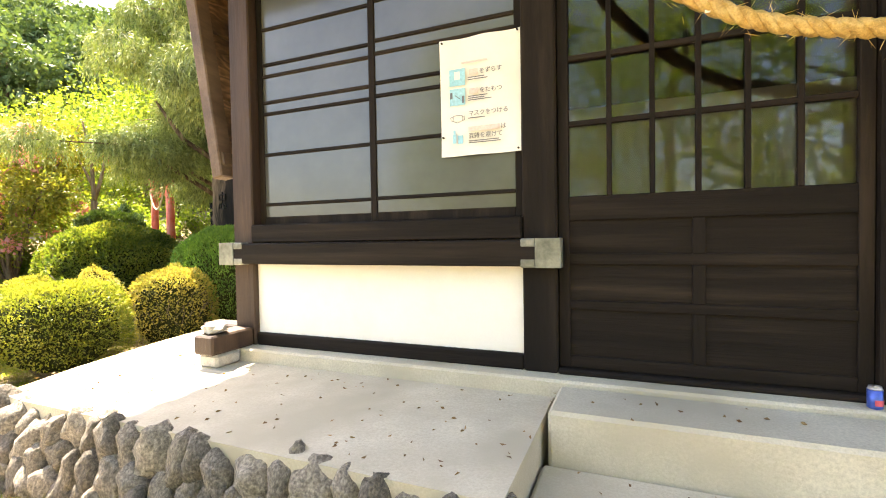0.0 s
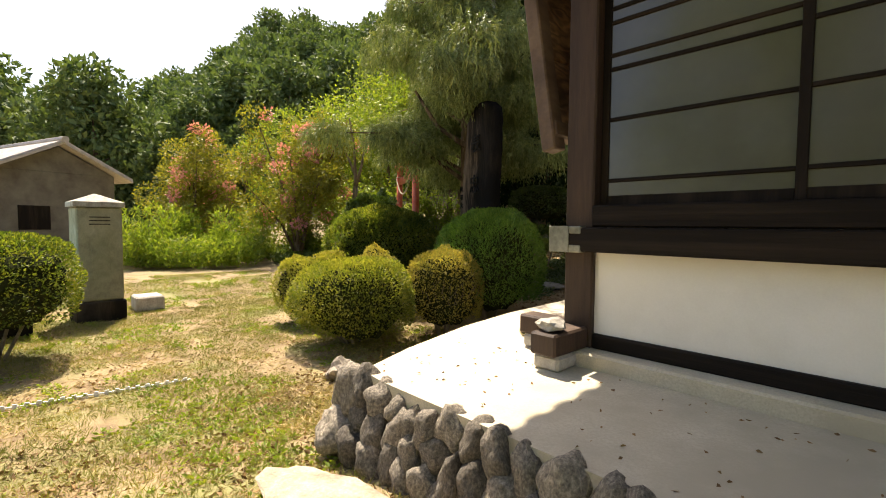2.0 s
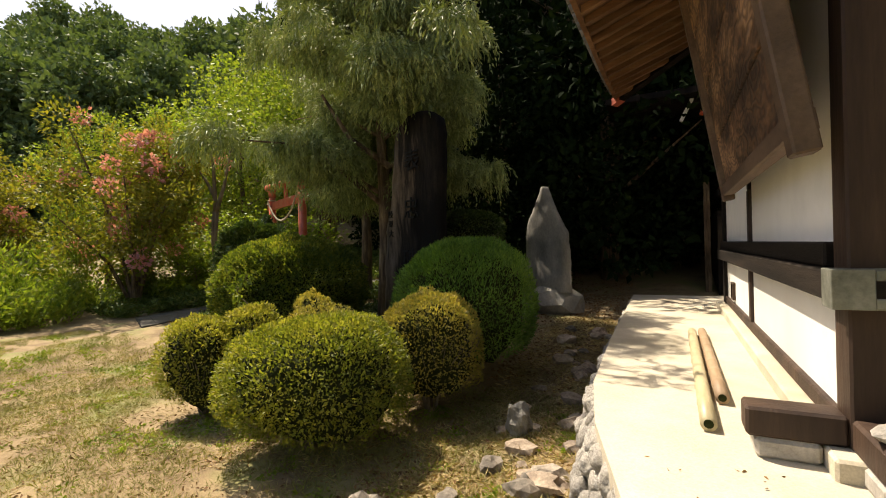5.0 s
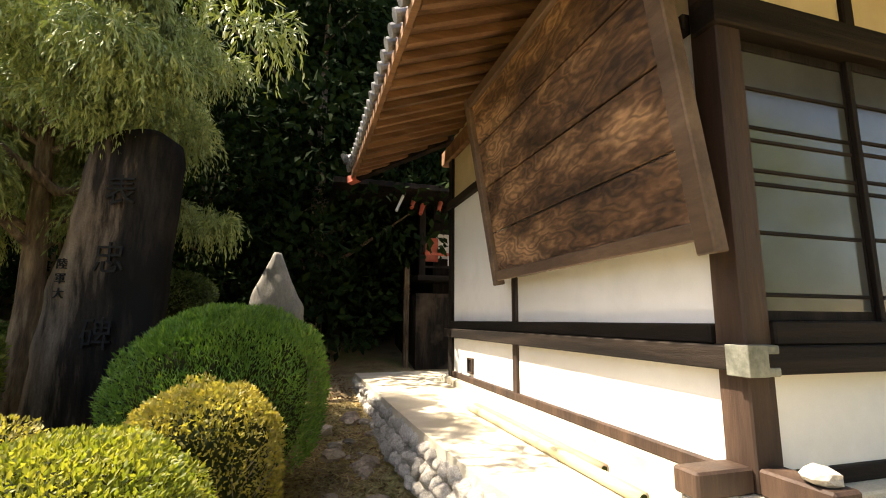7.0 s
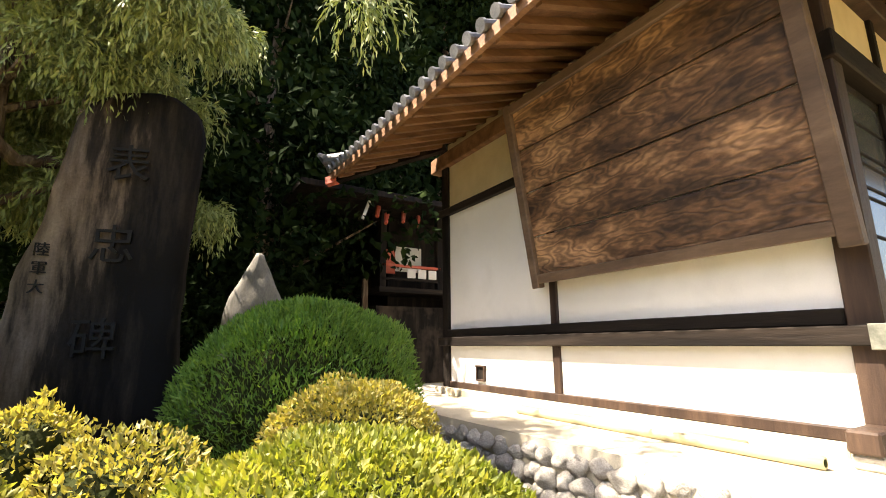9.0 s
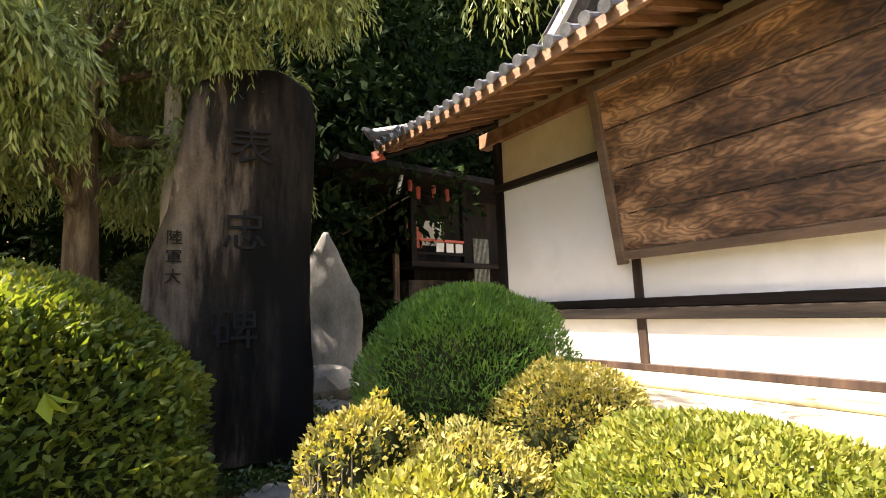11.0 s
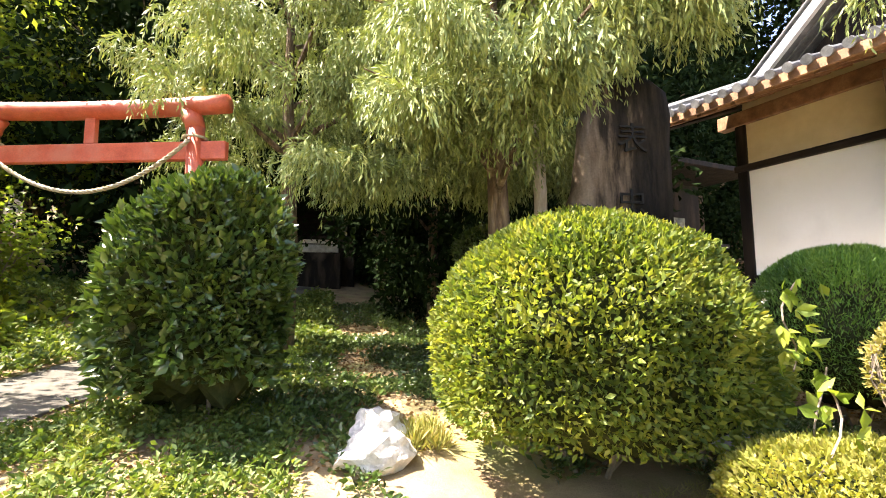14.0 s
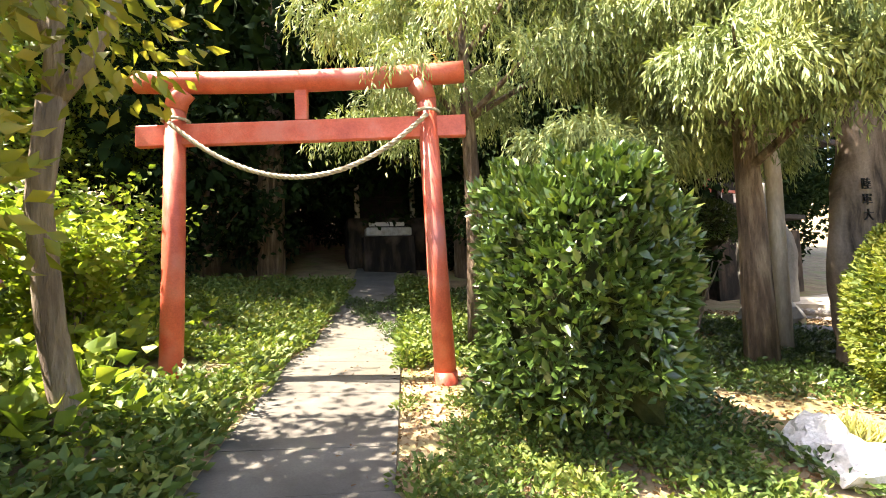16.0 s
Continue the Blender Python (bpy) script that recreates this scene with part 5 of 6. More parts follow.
def build_tarp():
    t = thing("covered_pile", -8.7, -3.6, land(-8.7, -3.6), "pile covered with a light blue tarpaulin", "tarpaulin")
    tb = surface("blue_tarpaulin", (0.20, 0.42, 0.50), (0.27, 0.52, 0.60), (0.38, 0.62, 0.70), 4, 0.5, 30, 0.2)
    bm = bmesh.new()
    n = 10
    g = [[bm.verts.new((-1.1 + 2.2 * i / n, -0.8 + 1.6 * j / n, 1.42 - 0.32 * abs(2 * j / n - 1) + 0.04 * math.sin(i * 1.7 + j) - (0.5 if i in (0, n) or j in (0, n) else 0))) for j in range(n + 1)] for i in range(n + 1)]
    for i in range(n):
        for j in range(n):
            bm.faces.new((g[i][j], g[i + 1][j], g[i + 1][j + 1], g[i][j + 1]))
    part("sheet", bm, tb, t)
    part("crate", box(-1.0, 1.0, -0.7, 0.7, -0.1, 1.0, 0.02), DARKWOOD_H, t)
    return t


build_tarp()


def myrtle(x, y, seed):
    rng = np.random.default_rng(seed)
    z = land(x, y)
    t = thing("crape_myrtle", x, y, z, "flowering tree with yellowing leaves and pink blossom sprays", "tree")
    P, A, F, G = [], [], [], []
    for k in range(9):
        a = rng.uniform(0, 6.28)
        r = rng.uniform(0.5, 2.1)
        tip = np.array([math.cos(a) * r, math.sin(a) * r, rng.uniform(2.6, 5.6)])
        part("limb", tube([(0, 0, -0.1), tuple(tip * [0.35, 0.35, 0.5]), tuple(tip)], [0.07, 0.05, 0.015], 6), BARK, t)
        for c in range(7):
            ctr = tip * rng.uniform(0.5, 1.05) + rng.normal(size=3) * 0.55
            d = unit(rng.normal(size=(260, 3)))
            P.append(ctr + d * (0.62 * rng.uniform(0.2, 1, 260) ** 0.5)[:, None])
            A.append(d + rng.normal(size=(260, 3)) * 0.5)
            if c < 4 and rng.uniform() < 0.75:
                e = ctr + unit(rng.normal(size=3) + [0.9, -0.5, 0.2]) * 0.6
                q = unit(rng.normal(size=(60, 3)))
                F.append(e + q * (0.26 * rng.uniform(0.3, 1, 60))[:, None])
                G.append(q)
    leaves("crown", np.concatenate(P), np.concatenate(A), 0.13, 0.5, YELLOWGREEN, t, rng)
    leaves("blossom", np.concatenate(F), np.concatenate(G), 0.11, 0.9, PINK, t, rng, "bright pink blossom")
    return t


YELLOWGREEN = leaf_material("yellow_green_leaf", [(0.16, 0.20, 0.03), (0.24, 0.26, 0.04), (0.32, 0.28, 0.05), (0.12, 0.18, 0.03)], 0.5, 0.45)
myrtle(-15.4, 5.3, 71)
myrtle(-21.0, 3.0, 72)


# ---- low growth ----
def scatter(name, spots, height, size, width, material, label, seed, per=7, spread=0.10, category="plants", upright=0.7):
    """Small leafy plants standing on the ground, too many to count."""
    rng = np.random.default_rng(seed)
    spots = np.asarray(spots)
    zz = np.array([land(x, y) for x, y in spots])
    at = np.repeat(np.column_stack([spots, zz]), per, 0)
    n = len(at)
    h = rng.uniform(0.05, 1.0, n) ** 0.8 * height * np.repeat(rng.uniform(0.5, 1.2, len(spots)), per)
    a = rng.uniform(0, 6.283, n)
    out = np.column_stack([np.cos(a), np.sin(a), np.full(n, 0.0)])
    at = at + out * (spread * rng.uniform(0.1, 1, n))[:, None]
    at[:, 2] += h
    along = out * (1 - upright * 0.6) + np.array([0, 0, 1]) * upright + rng.normal(size=(n, 3)) * 0.3
    ob = leaves(name, at, along, size, width, material, None, rng)
    return tagged(ob, label, category, kind="stuff")


def region(n, seed, x0, x1, y0, y1, keep, plan=None):
    rng = np.random.default_rng(seed)
    out = []
    while len(out) < n:
        x, y = rng.uniform(x0, x1), rng.uniform(y0, y1)
        if keep(x, y, noise.noise(Vector((x * 0.8, y * 0.8, seed)))):
            out.append(plan(x, y) if plan else (x, y))
    return out


def off_path(x, y):
    """Whether a spot of the grove's plan lies clear of the path and the gate's feet."""
    l = np.interp(y, [4.2, 6.0, 10.0, 15.0, 20.0], [-13.75, -13.5, -12.75, -11.25, -10.15])
    r = np.interp(y, [3.6, 5.6, 9.4, 14.4, 19.6], [-11.55, -11.9, -10.95, -9.75, -8.65])
    px, py = beyond(x, y)
    return (x < l or x > r) and min(math.hypot(px - p.x, py - p.y) for p in (TR, TL)) > 0.75


def off_hall(x, y):
    return x < platform_side(y) - 0.2 or y < -1.6


scatter("yard_grass", region(52000, 1, -13, 4, -6.5, 2.8, lambda x, y, n: off_hall(x, y) and n + 0.6 * noise.noise(Vector((x * 3, y * 3, 1))) > -0.2), 0.012, 0.055, 0.10, GRASS, "thin dry yellow-green grass of the yard", 81, per=4, spread=0.05, category="grass")
scatter("yard_weeds", region(5200, 2, -13, 3, -6.5, 2.2, lambda x, y, n: off_hall(x, y) and n + 0.8 * noise.noise(Vector((x * 2.6, y * 2.6, 5))) > 0.22), 0.03, 0.045, 0.5, BRIGHTLEAF, "low green weeds in the yard", 82, per=5, spread=0.06, category="weeds", upright=0.3)
scatter("yard_straw", region(17000, 21, -10, 3.5, -6, 2.4, lambda x, y, n: off_hall(x, y) and noise.noise(Vector((x * 1.7, y * 1.7, 9))) > -0.25), 0.010, 0.075, 0.11, STRAWLEAF, "cut straw strewn over the yard", 98, per=3, spread=0.09, category="straw", upright=0.05)
scatter("yard_litter", region(5000, 22, -10, 3.5, -6, 2.4, lambda x, y, n: off_hall(x, y) and n > -0.1), 0.008, 0.04, 0.55, LITTER, "small brown leaf scraps on the yard", 99, per=2, spread=0.1, category="leaf litter", upright=0.03)
scatter("fallen_leaves", region(16000, 3, -12, 2.5, -5, 12, lambda x, y, n: off_hall(x, y) and (x > -3.2 or y > 4) and (y > -1.4 or n > 0.1)), 0.01, 0.05, 0.6, LITTER, "brown fallen leaves on the soil", 83, per=2, spread=0.1, category="leaf litter", upright=0.05)
scatter("woodland_herbs", region(11000, 4, -20, -8.5, 3.8, 17, lambda x, y, n: off_path(x, y) and (x < -13.0 or y > 9) and n > -0.3, beyond), 0.30, 0.095, 0.55, HERB, "leafy green undergrowth beside the path", 84, per=9, spread=0.16, category="undergrowth", upright=0.35)
scatter("rock_grass", region(60, 17, -8.45, -8.15, 3.9, 4.3, lambda x, y, n: True), 0.10, 0.16, 0.10, GRASS, "tuft of long arching grass beside the limestone rock", 93, per=10, spread=0.05, category="grass", upright=0.85)
scatter("path_herbs", region(2600, 5, -12.3, -9.0, 4.0, 12, lambda x, y, n: off_path(x, y) and n + 0.7 * noise.noise(Vector((x * 2.4, y * 2.4, 2))) > -0.1, beyond), 0.13, 0.06, 0.5, HERB, "green weeds along the path's edge", 85, per=8, spread=0.12, category="weeds", upright=0.4)
scatter("shade_herbs", region(6400, 6, -9.9, -3.5, 3.2, 13, lambda x, y, n: n > -0.2 and (y > 4.4 or (x < -7.2 and n > 0.1))), 0.13, 0.075, 0.5, CAMELLIA, "dark green plants in the cypress shade", 86, per=8, spread=0.14, category="undergrowth", upright=0.4)
scatter("tall_weeds", region(2200, 7, -20.5, -14.4, -1.2, 4.8, lambda x, y, n: (x + 17.2) ** 2 / 9 + (y - 1.9) ** 2 / 7 < 0.85 + 0.9 * n), 1.0, 0.14, 0.35, BRIGHTLEAF, "tall sunlit green weeds beyond the yard", 87, per=14, spread=0.2, category="weeds", upright=0.6)
scatter("reedy_weeds", region(700, 17, -20.0, -15.4, -0.6, 4.6, lambda x, y, n: n > 0.12), 1.9, 0.17, 0.28, BRIGHTLEAF, "patches of tall reedy weeds beyond the yard", 97, per=20, spread=0.25, category="weeds", upright=0.7)
scatter("broad_herbs", region(240, 8, -18, -14.3, 6.5, 13, lambda x, y, n: off_path(x, y), beyond), 0.5, 0.19, 0.75, BRIGHTLEAF, "large-leaved plants beside the gate", 88, per=10, spread=0.3, category="undergrowth", upright=0.3)


scatter("straw_litter", region(6000, 13, -2.9, -1.3, -1.4, 6.5, lambda x, y, n: True), 0.012, 0.085, 0.14, STRAWLEAF, "dry straw and leaf litter beside the platform", 93, per=4, spread=0.12, category="leaf litter", upright=0.06)


scatter("garden_herbs", region(1700, 14, -6.4, -3.9, 2.6, 6.6, lambda x, y, n: n + 0.6 * noise.noise(Vector((x * 3, y * 3, 8))) > -0.05), 0.14, 0.07, 0.4, CAMELLIA, "small dark plants among the stepping stones", 94, per=7, spread=0.13, category="undergrowth", upright=0.45)


# ---- stones in the garden ----
def loose_rock(x, y, sx, sy, sz, seed, material, label, sink=0.3, turn=0.0, rough=0.3, name="rock", group="", level=3):
    o = tagged(link(name, rock(sx, sy, sz, seed, rough, level, 1.9), material, smooth=False), label, "rock", group)
    o.matrix_basis = pose(x, y, land(x, y) + sz * (1 - 2 * sink), 0, 0, turn)
    return o


WHITEROCK = surface("white_limestone", (0.50, 0.48, 0.44), (0.62, 0.60, 0.56), (0.74, 0.72, 0.68), 5, 0.85, 30, 0.8, dist=0.02)
loose_rock(-8.72, 4.16, 0.25, 0.22, 0.21, 206, WHITEROCK, "jagged white limestone rock beside the azalea", 0.22, rough=0.24, name="limestone_rock")
loose_rock(-8.80, 3.92, 0.32, 0.22, 0.17, 205, WHITEROCK, "low white limestone rock at the azalea's foot", 0.3, rough=0.24, name="limestone_rock")
loose_rock(-6.0, 2.55, 0.34, 0.3, 0.22, 203, GREYSTONE, "grey garden rock under the azalea", 0.3)
rs = random.Random(9)
for i, (x, y) in enumerate(((-5.55, 3.15), (-5.0, 4.0), (-4.4, 4.75), (-3.9, 5.5), (-3.6, 6.3))):
    loose_rock(x, y, 0.36 * rs.uniform(0.85, 1.1), 0.28, 0.10, 210 + i, GREYSTONE, "flat grey stepping stone", 0.2, rs.uniform(0, 180), 0.18, "stepping_stone", "stepping stones")
for i in range(70):
    y = -0.6 + 6.2 * rs.random()
    x = -1.42 - 1.1 * rs.random() ** 1.3
    s = rs.uniform(0.045, 0.13)
    loose_rock(x, y, s * 1.3, s, s * 0.7, 230 + i, rs.choice((RUBBLE, RUBBLE, STONE)), "rough stone half sunk in leaf litter beside the platform", 0.3, rs.uniform(0, 180), 0.3, "rubble_stone", "rubble stones", 2)
loose_rock(0.15, -1.98, 0.85, 0.30, 0.05, 302, RUBBLE, "flat pale stone slab at the platform's foot", 0.25, 4, 0.16, "paving_stone")
loose_rock(-2.25, 1.6, 0.13, 0.11, 0.19, 300, GREYSTONE, "upright grey garden stone by the azaleas", 0.15)
loose_rock(-2.75, -0.35, 0.2, 0.16, 0.16, 301, STONE, "dark rounded rock at the azalea's foot", 0.3)

# ---- leaning tree at the path ----
FORKBARK = surface("peeling_bark", (0.10, 0.07, 0.045), (0.22, 0.165, 0.11), (0.38, 0.30, 0.21), 8, 0.9, 26, 0.9, (1, 1, 0.14), dist=0.025)


def forked_tree():
    x, y = -13.92, 7.0
    z = land(x, y)
    t = thing("forked_tree", x, y, z, "slim forked tree with peeling grey-brown bark", "tree")
    part("trunk", tube([(0.12, 0, -0.2), (0.08, 0, 0.3), (-0.02, 0, 0.9), (-0.10, 0, 1.9), (-0.02, 0.02, 2.75)], [0.14, 0.115, 0.10, 0.09, 0.10], 12), FORKBARK, t, smooth=True)
    part("limb", tube([(-0.02, 0.02, 2.7), (0.20, 0.0, 3.05), (0.40, 0.05, 3.6), (0.55, 0.2, 4.8)], [0.075, 0.065, 0.05, 0.03], 9), FORKBARK, t, smooth=True)
    part("limb", tube([(-0.02, 0.02, 2.7), (0.0, 0, 3.3), (0.10, -0.1, 4.2), (0.05, -0.3, 5.4)], [0.075, 0.062, 0.05, 0.03], 9), FORKBARK, t, smooth=True)
    part("limb", tube([(-0.0, 0.0, 3.2), (-0.35, 0, 3.7), (-0.9, 0.1, 4.2)], [0.06, 0.045, 0.025], 8), FORKBARK, t, smooth=True)
    rng = np.random.default_rng(5)
    P, A = [], []
    # The later high clumps are added, out of view, to dapple the path.
    for c in ((0.8, 0.2, 5.8), (0.0, -0.3, 6.0), (-1.3, 0.1, 5.0), (-0.6, 0.5, 5.4), (0.4, -0.8, 5.2), (-1.0, -0.5, 4.4), (1.3, 0.6, 5.4), (0.3, 1.0, 6.6), (-1.6, 1.8, 5.6), (-1.9, 0.6, 6.4), (-1.0, 1.2, 6.9), (-2.2, -0.4, 6.0), (-0.4, 0.2, 7.2), (-1.4, 2.4, 6.6)):
        d = unit(rng.normal(size=(110, 3)))
        P.append(np.array(c) + d * (0.85 * rng.uniform(0.1, 1, 110) ** 0.5)[:, None])
        A.append(d + rng.normal(size=(110, 3)) * 0.6 + [0, 0, -0.4])
    leaves("crown", np.concatenate(P), np.concatenate(A), 0.13, 0.55, BRIGHTLEAF, t, rng)


forked_tree()
second = thing("pale_trunk_tree", -5.78, 5.75, land(-5.78, 5.75), "slim pale-barked trunk close beside the cypress", "tree")
PALEBARK = surface("pale_bark", (0.34, 0.28, 0.21), (0.46, 0.39, 0.30), (0.58, 0.51, 0.41), 5, 0.9, 30, 0.6, (1, 1, 0.25))
part("trunk", tube([(0, 0, -0.2), (0.05, 0, 2.5), (0.0, 0.05, 7.0)], [0.11, 0.10, 0.07], 10), PALEBARK, second, smooth=True)
part("limb", tube([(0.0, 0, 3.5), (-0.5, -0.25, 3.35), (-1.1, -0.8, 3.9), (-1.5, -1.2, 4.8)], [0.09, 0.08, 0.06, 0.03], 8), BARK, second, smooth=True)


# ---- small shrine at the path's end ----
def build_shrine():
    x, y = beyond(-8.9, 21.0)
    t = thing("small_shrine", x, y, land(x, y) + 0.55, "small dark wooden shrine on a pale stone base in the wood", "shrine", turn=-14)
    part("step_base", box(-0.85, 0.85, -1.75, -1.2, -1.3, 0.296, 0.03), SLATE, t)
    part("stone_base", box(-1.3, 1.3, -1.2, 1.2, -1.3, 0.95, 0.03), SLATE, t)
    part("front_step", box(-0.75, 0.75, -1.7, -1.2, 0.30, 0.58, 0.03), PALESTONE, t, "pale stone offering step")
    part("body", box(-0.85, 0.85, -0.6, 0.9, 0.95, 2.7, 0.02), DARKWOOD, t)
    for s in (-1, 1):
        part("pillar", box(s * 0.95 - 0.08, s * 0.95 + 0.08, -1.0, -0.84, 0.95, 2.8, 0.01), PALEBARK, t)
        part("door", box(s * 0.36 - 0.33, s * 0.36 + 0.33, -0.65, -0.6, 1.05, 2.45, 0.01), DARKWOOD_H, t)
        bm = bmesh.new()
        q = [bm.verts.new(p) for p in ((-1.5 * s, -1.4, 2.55), (-1.5 * s, 1.2, 2.55), (0, 1.2, 3.7), (0, -1.4, 3.7), (-1.5 * s, -1.4, 2.68), (-1.5 * s, 1.2, 2.68), (0, 1.2, 3.83), (0, -1.4, 3.83))]
        for f in ((0, 1, 2, 3), (7, 6, 5, 4), (0, 4, 5, 1), (1, 5, 6, 2), (2, 6, 7, 3), (3, 7, 4, 0)):
            bm.faces.new([q[i] for i in f])
        part("roof_slope", bm, TILE, t)
    part("offering_panel", box(-0.6, 0.6, -1.24, -1.21, 0.66, 0.80, 0.01), PLASTER, t, "white front panel")


build_shrine()


# ---- painted hall behind ----
def build_rear_hall():
    x, y, z = 1.2, 10.2, 1.0
    t = thing("painted_hall", x, y, z - 0.6, "small vermilion hall with white panels and a veranda rail", "hall")

    def put(name, a, b, c, d, e, g, m, label="", bev=0.01):
        return part(name, box(a - x, b - x, c - y, d - y, e - z + 0.6, g - z + 0.6, bev), m, t, label)

    # Dark base, veranda and pillars stand in for deep shade on the hall.
    put("stone_base", 0.2, 5.0, 10.1, 13.0, 0.2, 2.35, SLATE)
    put("wall", 0.9, 5.0, 10.9, 13.0, 2.35, 5.2, DARKWOOD)
    put("white_panel", 1.0, 2.0, 10.86, 10.9, 3.45, 4.2, PLASTER)
    put("veranda", 0.2, 5.0, 9.9, 10.85, 2.70, 2.85, DARKWOOD_H, "veranda floor coloured dark for deep shade")
    for px in (0.35, 2.15):
        put("pillar", px - 0.09, px + 0.09, 10.0, 10.18, 2.85, 5.0, DARKWOOD)
    put("red_panel", 0.45, 0.95, 10.5, 10.56, 3.3, 4.0, REDPAINT)
    put("rail", 0.3, 2.2, 10.0, 10.06, 3.42, 3.5, REDPAINT)
    put("rail", 0.3, 2.2, 10.0, 10.06, 3.05, 3.12, DARKWOOD_H)
    for k in range(3):
        put("white_board", 1.1 + 0.34 * k, 1.36 + 0.34 * k, 10.02, 10.045, 3.14, 3.40, PLASTER, "white painted rail board")
    for k in range(12):
        put("grille_slat", 2.42 + 0.05 * k, 2.445 + 0.05 * k, 9.98, 10.01, 2.3, 3.6, METAL, "pale metal grille slat", 0)
    put("grille_back", 2.4, 3.05, 10.012, 10.03, 2.28, 3.62, DARKWOOD, "", 0)
    # Eave lengthened to the left to throw shade on the hall.
    put("eave_board", -2.2, 5.2, 9.0, 14.0, 5.0, 5.15, DARKWOOD)
    for k, (px, pz) in enumerate(((0.0, 4.9), (0.25, 4.75), (0.75, 4.85), (1.2, 4.8))):
        part("bracket", tube([(px - x, 9.6 - y, pz - z + 0.6), (px - x - 0.12, 9.4 - y, pz - 0.32 - z + 0.6)], [0.07, 0.05], 6), REDPAINT, t, "vermilion carved bracket")
    part("white_rafter_end", tube([(-0.3 - x, 9.5 - y, 5.0 - z + 0.6), (-0.55 - x, 9.3 - y, 4.45 - z + 0.6)], 0.05, 4), PLASTER, t)


build_rear_hall()
gp = thing("wooden_marker", 0.0, 10.4, land(0.0, 10.4), "old upright wooden marker post behind the hall", "post")
part("shaft", box(-0.07, 0.07, -0.07, 0.07, -0.2, 2.75, 0.01), BARK, gp)


# ---- fittings on the front ----
def build_wall_lamp():
    t = thing("wall_lamp", 2.71, -0.02, 3.45, "black wall lantern with a white panel on the post", "lamp")
    hs = part("housing", box(-0.09, 0.09, -0.16, 0.0, 0.0, 0.50, 0.012), DARKWOOD, t)
    part("white_panel", box(-0.065, 0.065, -0.168, -0.161, 0.05, 0.45, 0.003), PLASTER, hs, "milky white lamp panel")
    part("side_panel", box(-0.098, -0.091, -0.14, -0.03, 0.05, 0.45, 0.003), PLASTER, hs, "milky white lamp panel")


build_wall_lamp()


def sacred_rope():
    P = [Vector(p) for p in ((2.72, -0.12, 4.12), (3.1, -0.3, 3.2), (3.7, -0.40, 2.62), (4.2, -0.42, 2.42), (4.75, -0.42, 2.38), (5.4, -0.40, 2.6), (6.0, -0.3, 3.2), (6.5, -0.12, 4.1))]
    def curve(q):
        a = q * (len(P) - 1)
        i = min(len(P) - 2, int(a))
        f = a - i
        p0, p1, p2, p3 = P[max(0, i - 1)], P[i], P[i + 1], P[min(len(P) - 1, i + 2)]
        return 0.5 * (2 * p1 + (p2 - p0) * f + (2 * p0 - 5 * p1 + 4 * p2 - p3) * f * f + (3 * p1 - p0 - 3 * p2 + p3) * f ** 3)
    t = twisted_rope("sacred_rope", curve, 0.042, GOLDSTRAW, "thick golden twisted straw rope slung before the doors", 160, 110)
    rng = np.random.default_rng(3)
    at = np.array([curve(rng.uniform()) for _ in range(700)]) + rng.normal(size=(700, 3)) * 0.035 - np.array(P[0])
    leaves("loose_straw", at, rng.normal(size=(700, 3)), 0.07, 0.05, GOLDSTRAW, t, rng)
    part("paper_streamer", box(0.92, 0.945, -0.30, -0.296, -1.52, -1.20, 0), PAPER, t, "white folded paper streamer")


sacred_rope()


def build_bell_rope():
    t = thing("bell_rope", 4.72, -0.55, 2.2, "thick grey twisted bell rope with a wooden grip", "rope")
    for s in range(3):
        pts = [(0.035 * math.cos(a * 14 + 2.1 * s), 0.035 * math.sin(a * 14 + 2.1 * s), 0.12 + a) for a in np.linspace(0, 1.75, 90)]
        part("strand", tube(pts, 0.036, 6), STRAW, t, smooth=True)
    part("grip", tube([(0, 0, -0.55), (0, 0, 0.12)], [0.085, 0.085], 14), PALEBARK, t, "smooth grey wooden grip", smooth=True)
    part("bell", tube([(0, 0, 1.85), (0, 0, 1.95), (0, 0, 2.1), (0, 0, 2.2)], [0.10, 0.17, 0.16, 0.05], 16), BELL, t, "rust-brown round bell", smooth=True)


BELL = surface("rusty_bronze", (0.14, 0.06, 0.03), (0.22, 0.10, 0.05), (0.30, 0.15, 0.08), 8, 0.5, 40, 0.3, metal=0.5)
build_bell_rope()
sg = thing("small_sign", 4.79, 0.06, 2.0, "small white oval sticker on the door frame", "sign")
part("plate", box(-0.055, 0.055, -0.035, -0.031, -0.03, 0.04, 0.001), PAPER, sg)
for k in range(3):
    part("lettering", box(-0.035 + 0.025 * k, -0.018 + 0.025 * k, -0.037, -0.0352, -0.008, 0.016, 0), INK, sg)

vent = thing("wall_vent", 0.02, 5.20, 0.78, "small square wooden vent in the lower side wall", "vent")
for nm, a, b, c, d in (("frame_top", -0.14, 0.14, 0.17, 0.20), ("frame_bottom", -0.12, 0.12, -0.06, -0.03), ("frame_side", -0.12, -0.09, -0.03, 0.17), ("frame_side", 0.09, 0.12, -0.03, 0.17)):
    part(nm, box(-0.03, 0.02, a, b, c, d, 0.004), POSTWOOD, vent)
part("mesh_panel", box(-0.002, 0.012, -0.09, 0.09, -0.03, 0.17, 0), DARKWOOD, vent)
ed = thing("lawn_edging", -4.0, -2.6, land(-4.0, -2.6), "low white plastic lawn edging on the ground", "edging", turn=80)
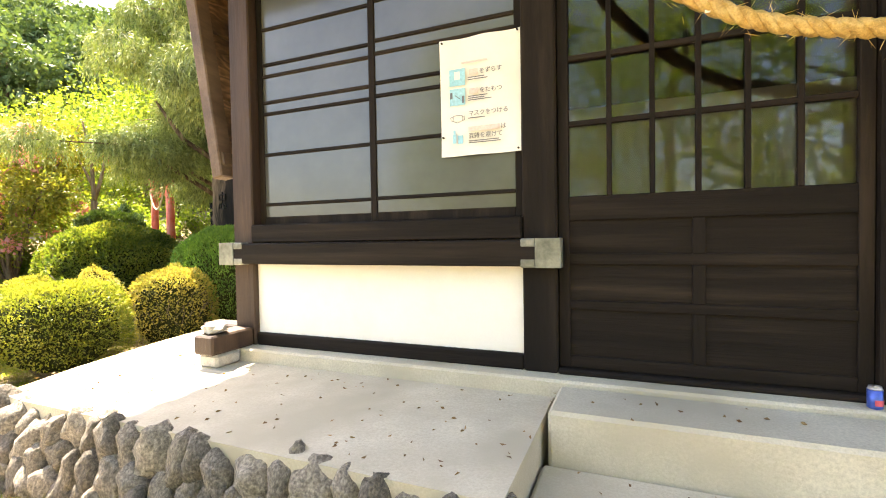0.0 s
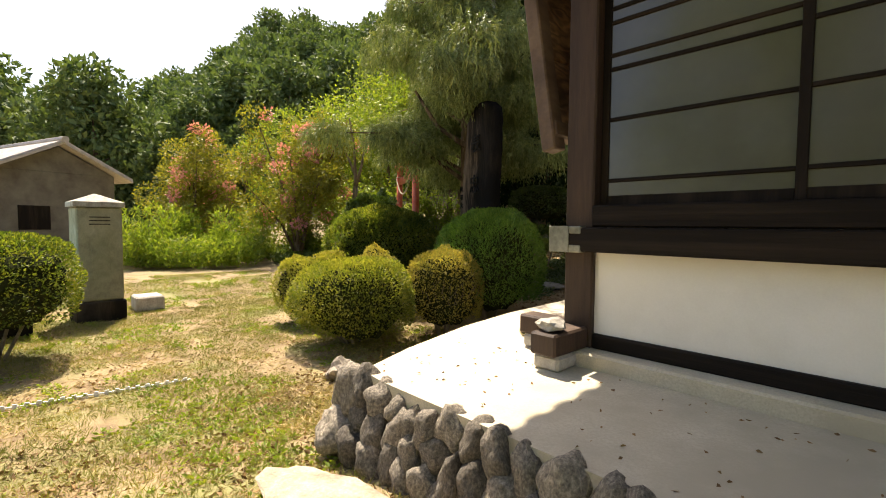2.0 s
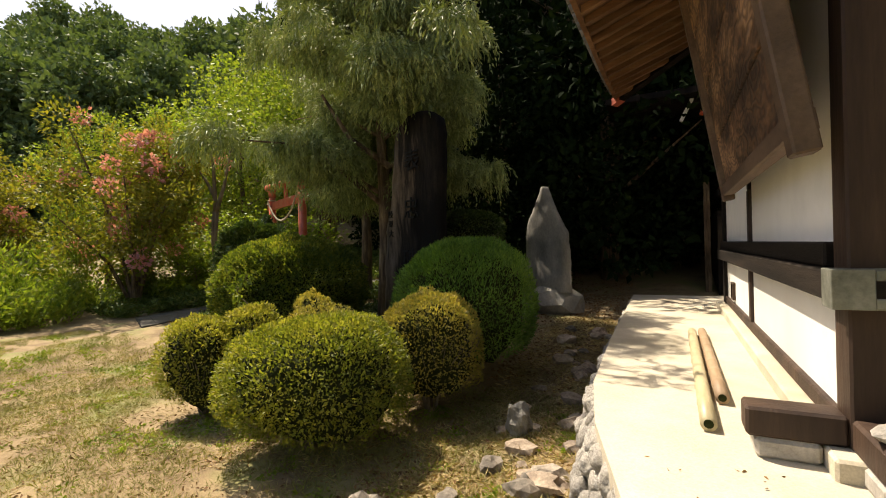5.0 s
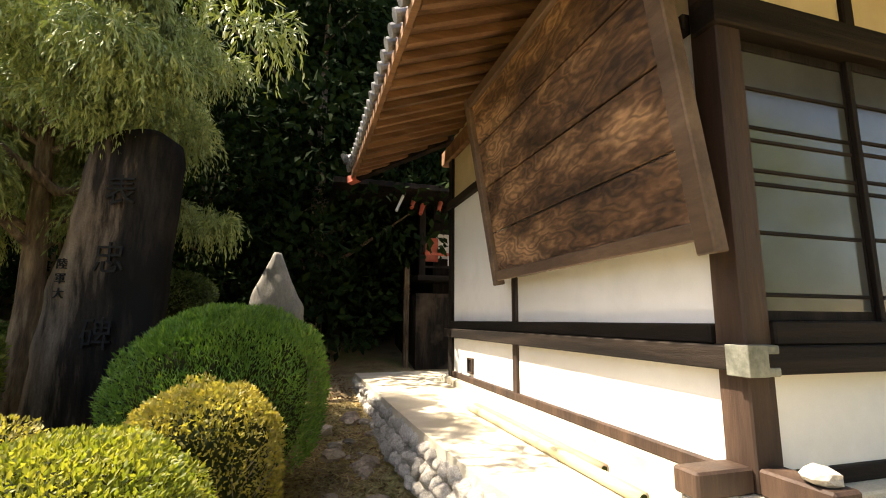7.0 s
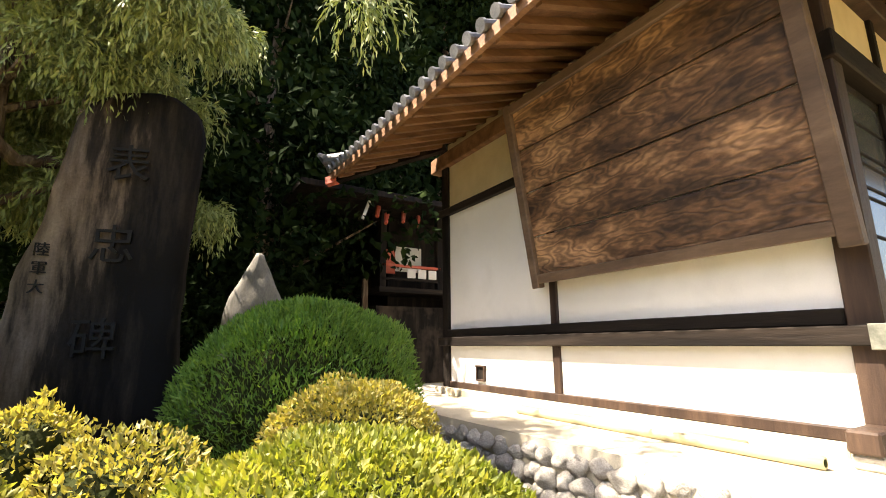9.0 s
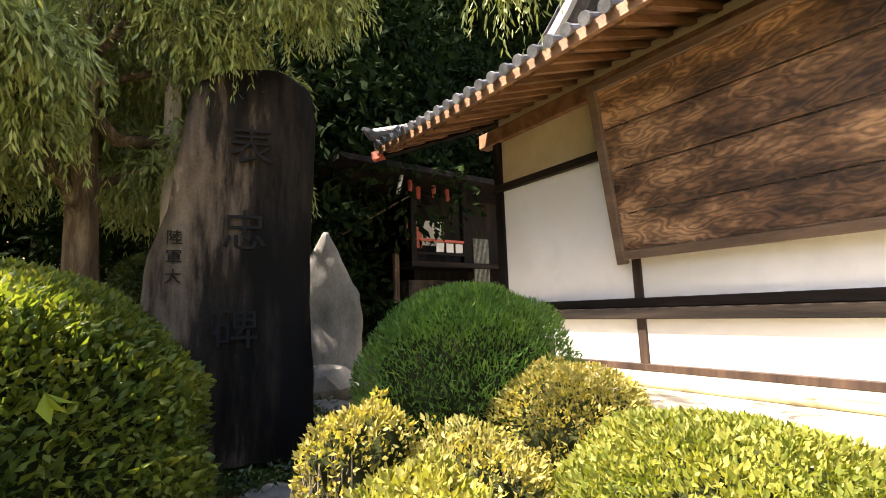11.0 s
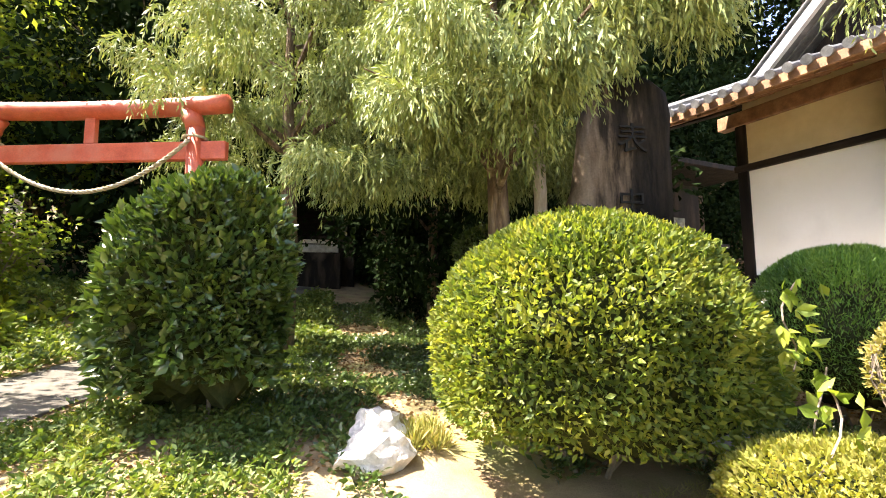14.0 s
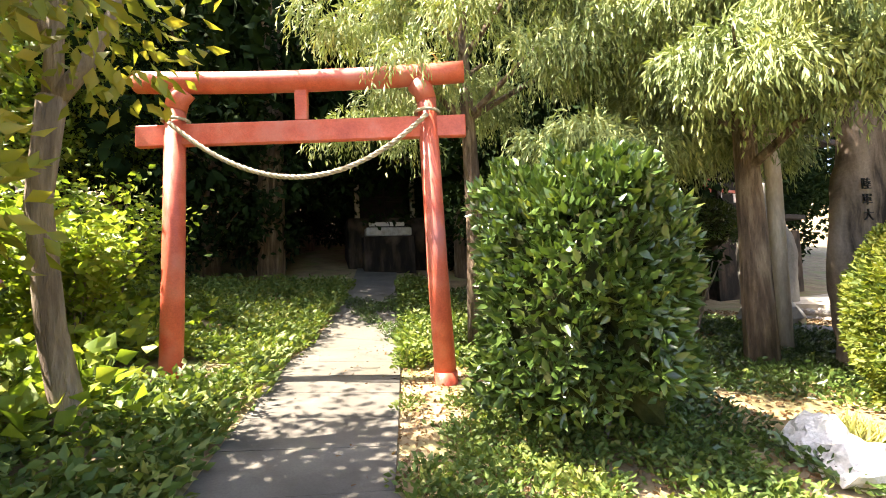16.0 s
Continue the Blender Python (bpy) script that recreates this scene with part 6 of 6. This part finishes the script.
for k in range(22):
    part("picket", box(-0.02 + 0.09 * k - 1, 0.02 + 0.09 * k - 1, -0.008, 0.008, -0.03, 0.05, 0.002), PAPER, ed)
part("rail", box(-1.05, 0.95, -0.01, 0.01, 0.015, 0.03, 0), PAPER, ed)
cable = thing("overhead_cable", -22, -6, 14, "thin black overhead cable against the sky", "cable")
part("wire", tube([(0, 0, 0), (2, 7, 2.6), (4, 14, 6.0)], 0.02, 5), DARKWOOD, cable)


def vine(x, y, z, n, seed, label):
    """A climbing vine with a few large three-lobed leaves."""
    rng = np.random.default_rng(seed)
    t = thing("vine", x, y, z, label, "vine", "climbing vines")
    pts = [Vector((0.12 * math.sin(k * 0.9 + seed), -0.05 * k / 6 + 0.03 * math.cos(k), 0.085 * k - 0.3)) for k in range(8)]
    part("runner", tube(pts, 0.006, 5), TWIG, t)
    at = np.array([pts[rng.integers(0, 8)] for _ in range(n)]) + rng.normal(size=(n, 3)) * 0.06
    al = rng.normal(size=(n, 3)) * [0.7, 0.4, 0.5] + [0, -0.4, -0.2]
    at, al = np.repeat(at, 3, 0), np.repeat(al, 3, 0) + rng.normal(size=(3 * n, 3)) * 0.45
    leaves("leaf_spray", at, al, 0.10, 0.5, BRIGHTLEAF, t, rng, "fresh light green leaves")


vine(-6.66, 1.98, 1.0, 18, 1, "light green vine climbing over the big azalea")
vine(-6.62, 1.88, 0.45, 12, 2, "light green vine rising between the azaleas")
vine(-7.05, 1.62, 0.42, 9, 3, "light green vine shoots on the low azalea")

rng_p = np.random.default_rng(77)
lp = np.column_stack([rng_p.uniform(-1.0, 6.5, 260), rng_p.uniform(-1.3, -0.2, 260), np.zeros(260)])
lp[:, 2] = np.where(lp[:, 0] < 2.8, PZ + 0.006, np.where(lp[:, 1] > -0.6, 0.536, 0.246))
tagged(leaves("dry_leaf_scraps", lp, rng_p.normal(size=(260, 3)) * [1, 1, 0.08], 0.03, 0.5, LITTER, None, rng_p), "scattered dry leaf scraps on the concrete", "leaf litter", kind="stuff")


def loose_shrub(x, y, r, h, count, seed, label):
    """An unclipped shrub: arching stems with sprays of broad leaves."""
    rng = np.random.default_rng(seed)
    t = thing("woodland_shrub", x, y, land(x, y), label, "shrub", "woodland shrubs")
    P, A = [], []
    for k in range(14):
        a = rng.uniform(0, 6.28)
        q = r * rng.uniform(0.3, 1.0)
        tip = np.array([math.cos(a) * q, math.sin(a) * q, h * rng.uniform(0.45, 1.0)])
        mid = tip * [0.45, 0.45, 0.7]
        part("stem", tube([(0, 0, -0.1), tuple(mid), tuple(tip)], [0.018, 0.013, 0.005], 5), TWIG, t)
        m = count // 14
        s = rng.uniform(0.25, 1.05, m)[:, None]
        c = np.where(s < 0.5, mid * 2 * s, mid + (tip - mid) * (2 * s - 1))
        P.append(c + rng.normal(size=(m, 3)) * 0.17 * r)
        A.append(rng.normal(size=(m, 3)) * [1, 1, 0.5] + [0, 0, 0.1])
    leaves("crown", np.concatenate(P), np.concatenate(A), 0.13, 0.6, BRIGHTLEAF, t, rng)


for i, (x, y, r, h) in enumerate(((-16.4, 7.4, 1.2, 2.6), (-17.2, 9.6, 1.4, 3.0), (-15.6, 10.2, 1.1, 2.0), (-18.6, 7.6, 1.6, 3.6), (-15.9, 12.4, 1.4, 2.6), (-19.0, 10.8, 1.6, 4.0), (-16.6, 5.4, 1.0, 1.5))):
    x, y = beyond(x, y)
    loose_shrub(x, y, r * 0.9, h * 0.9, 2600, 500 + i, "loose shrub with broad sunlit light green leaves")
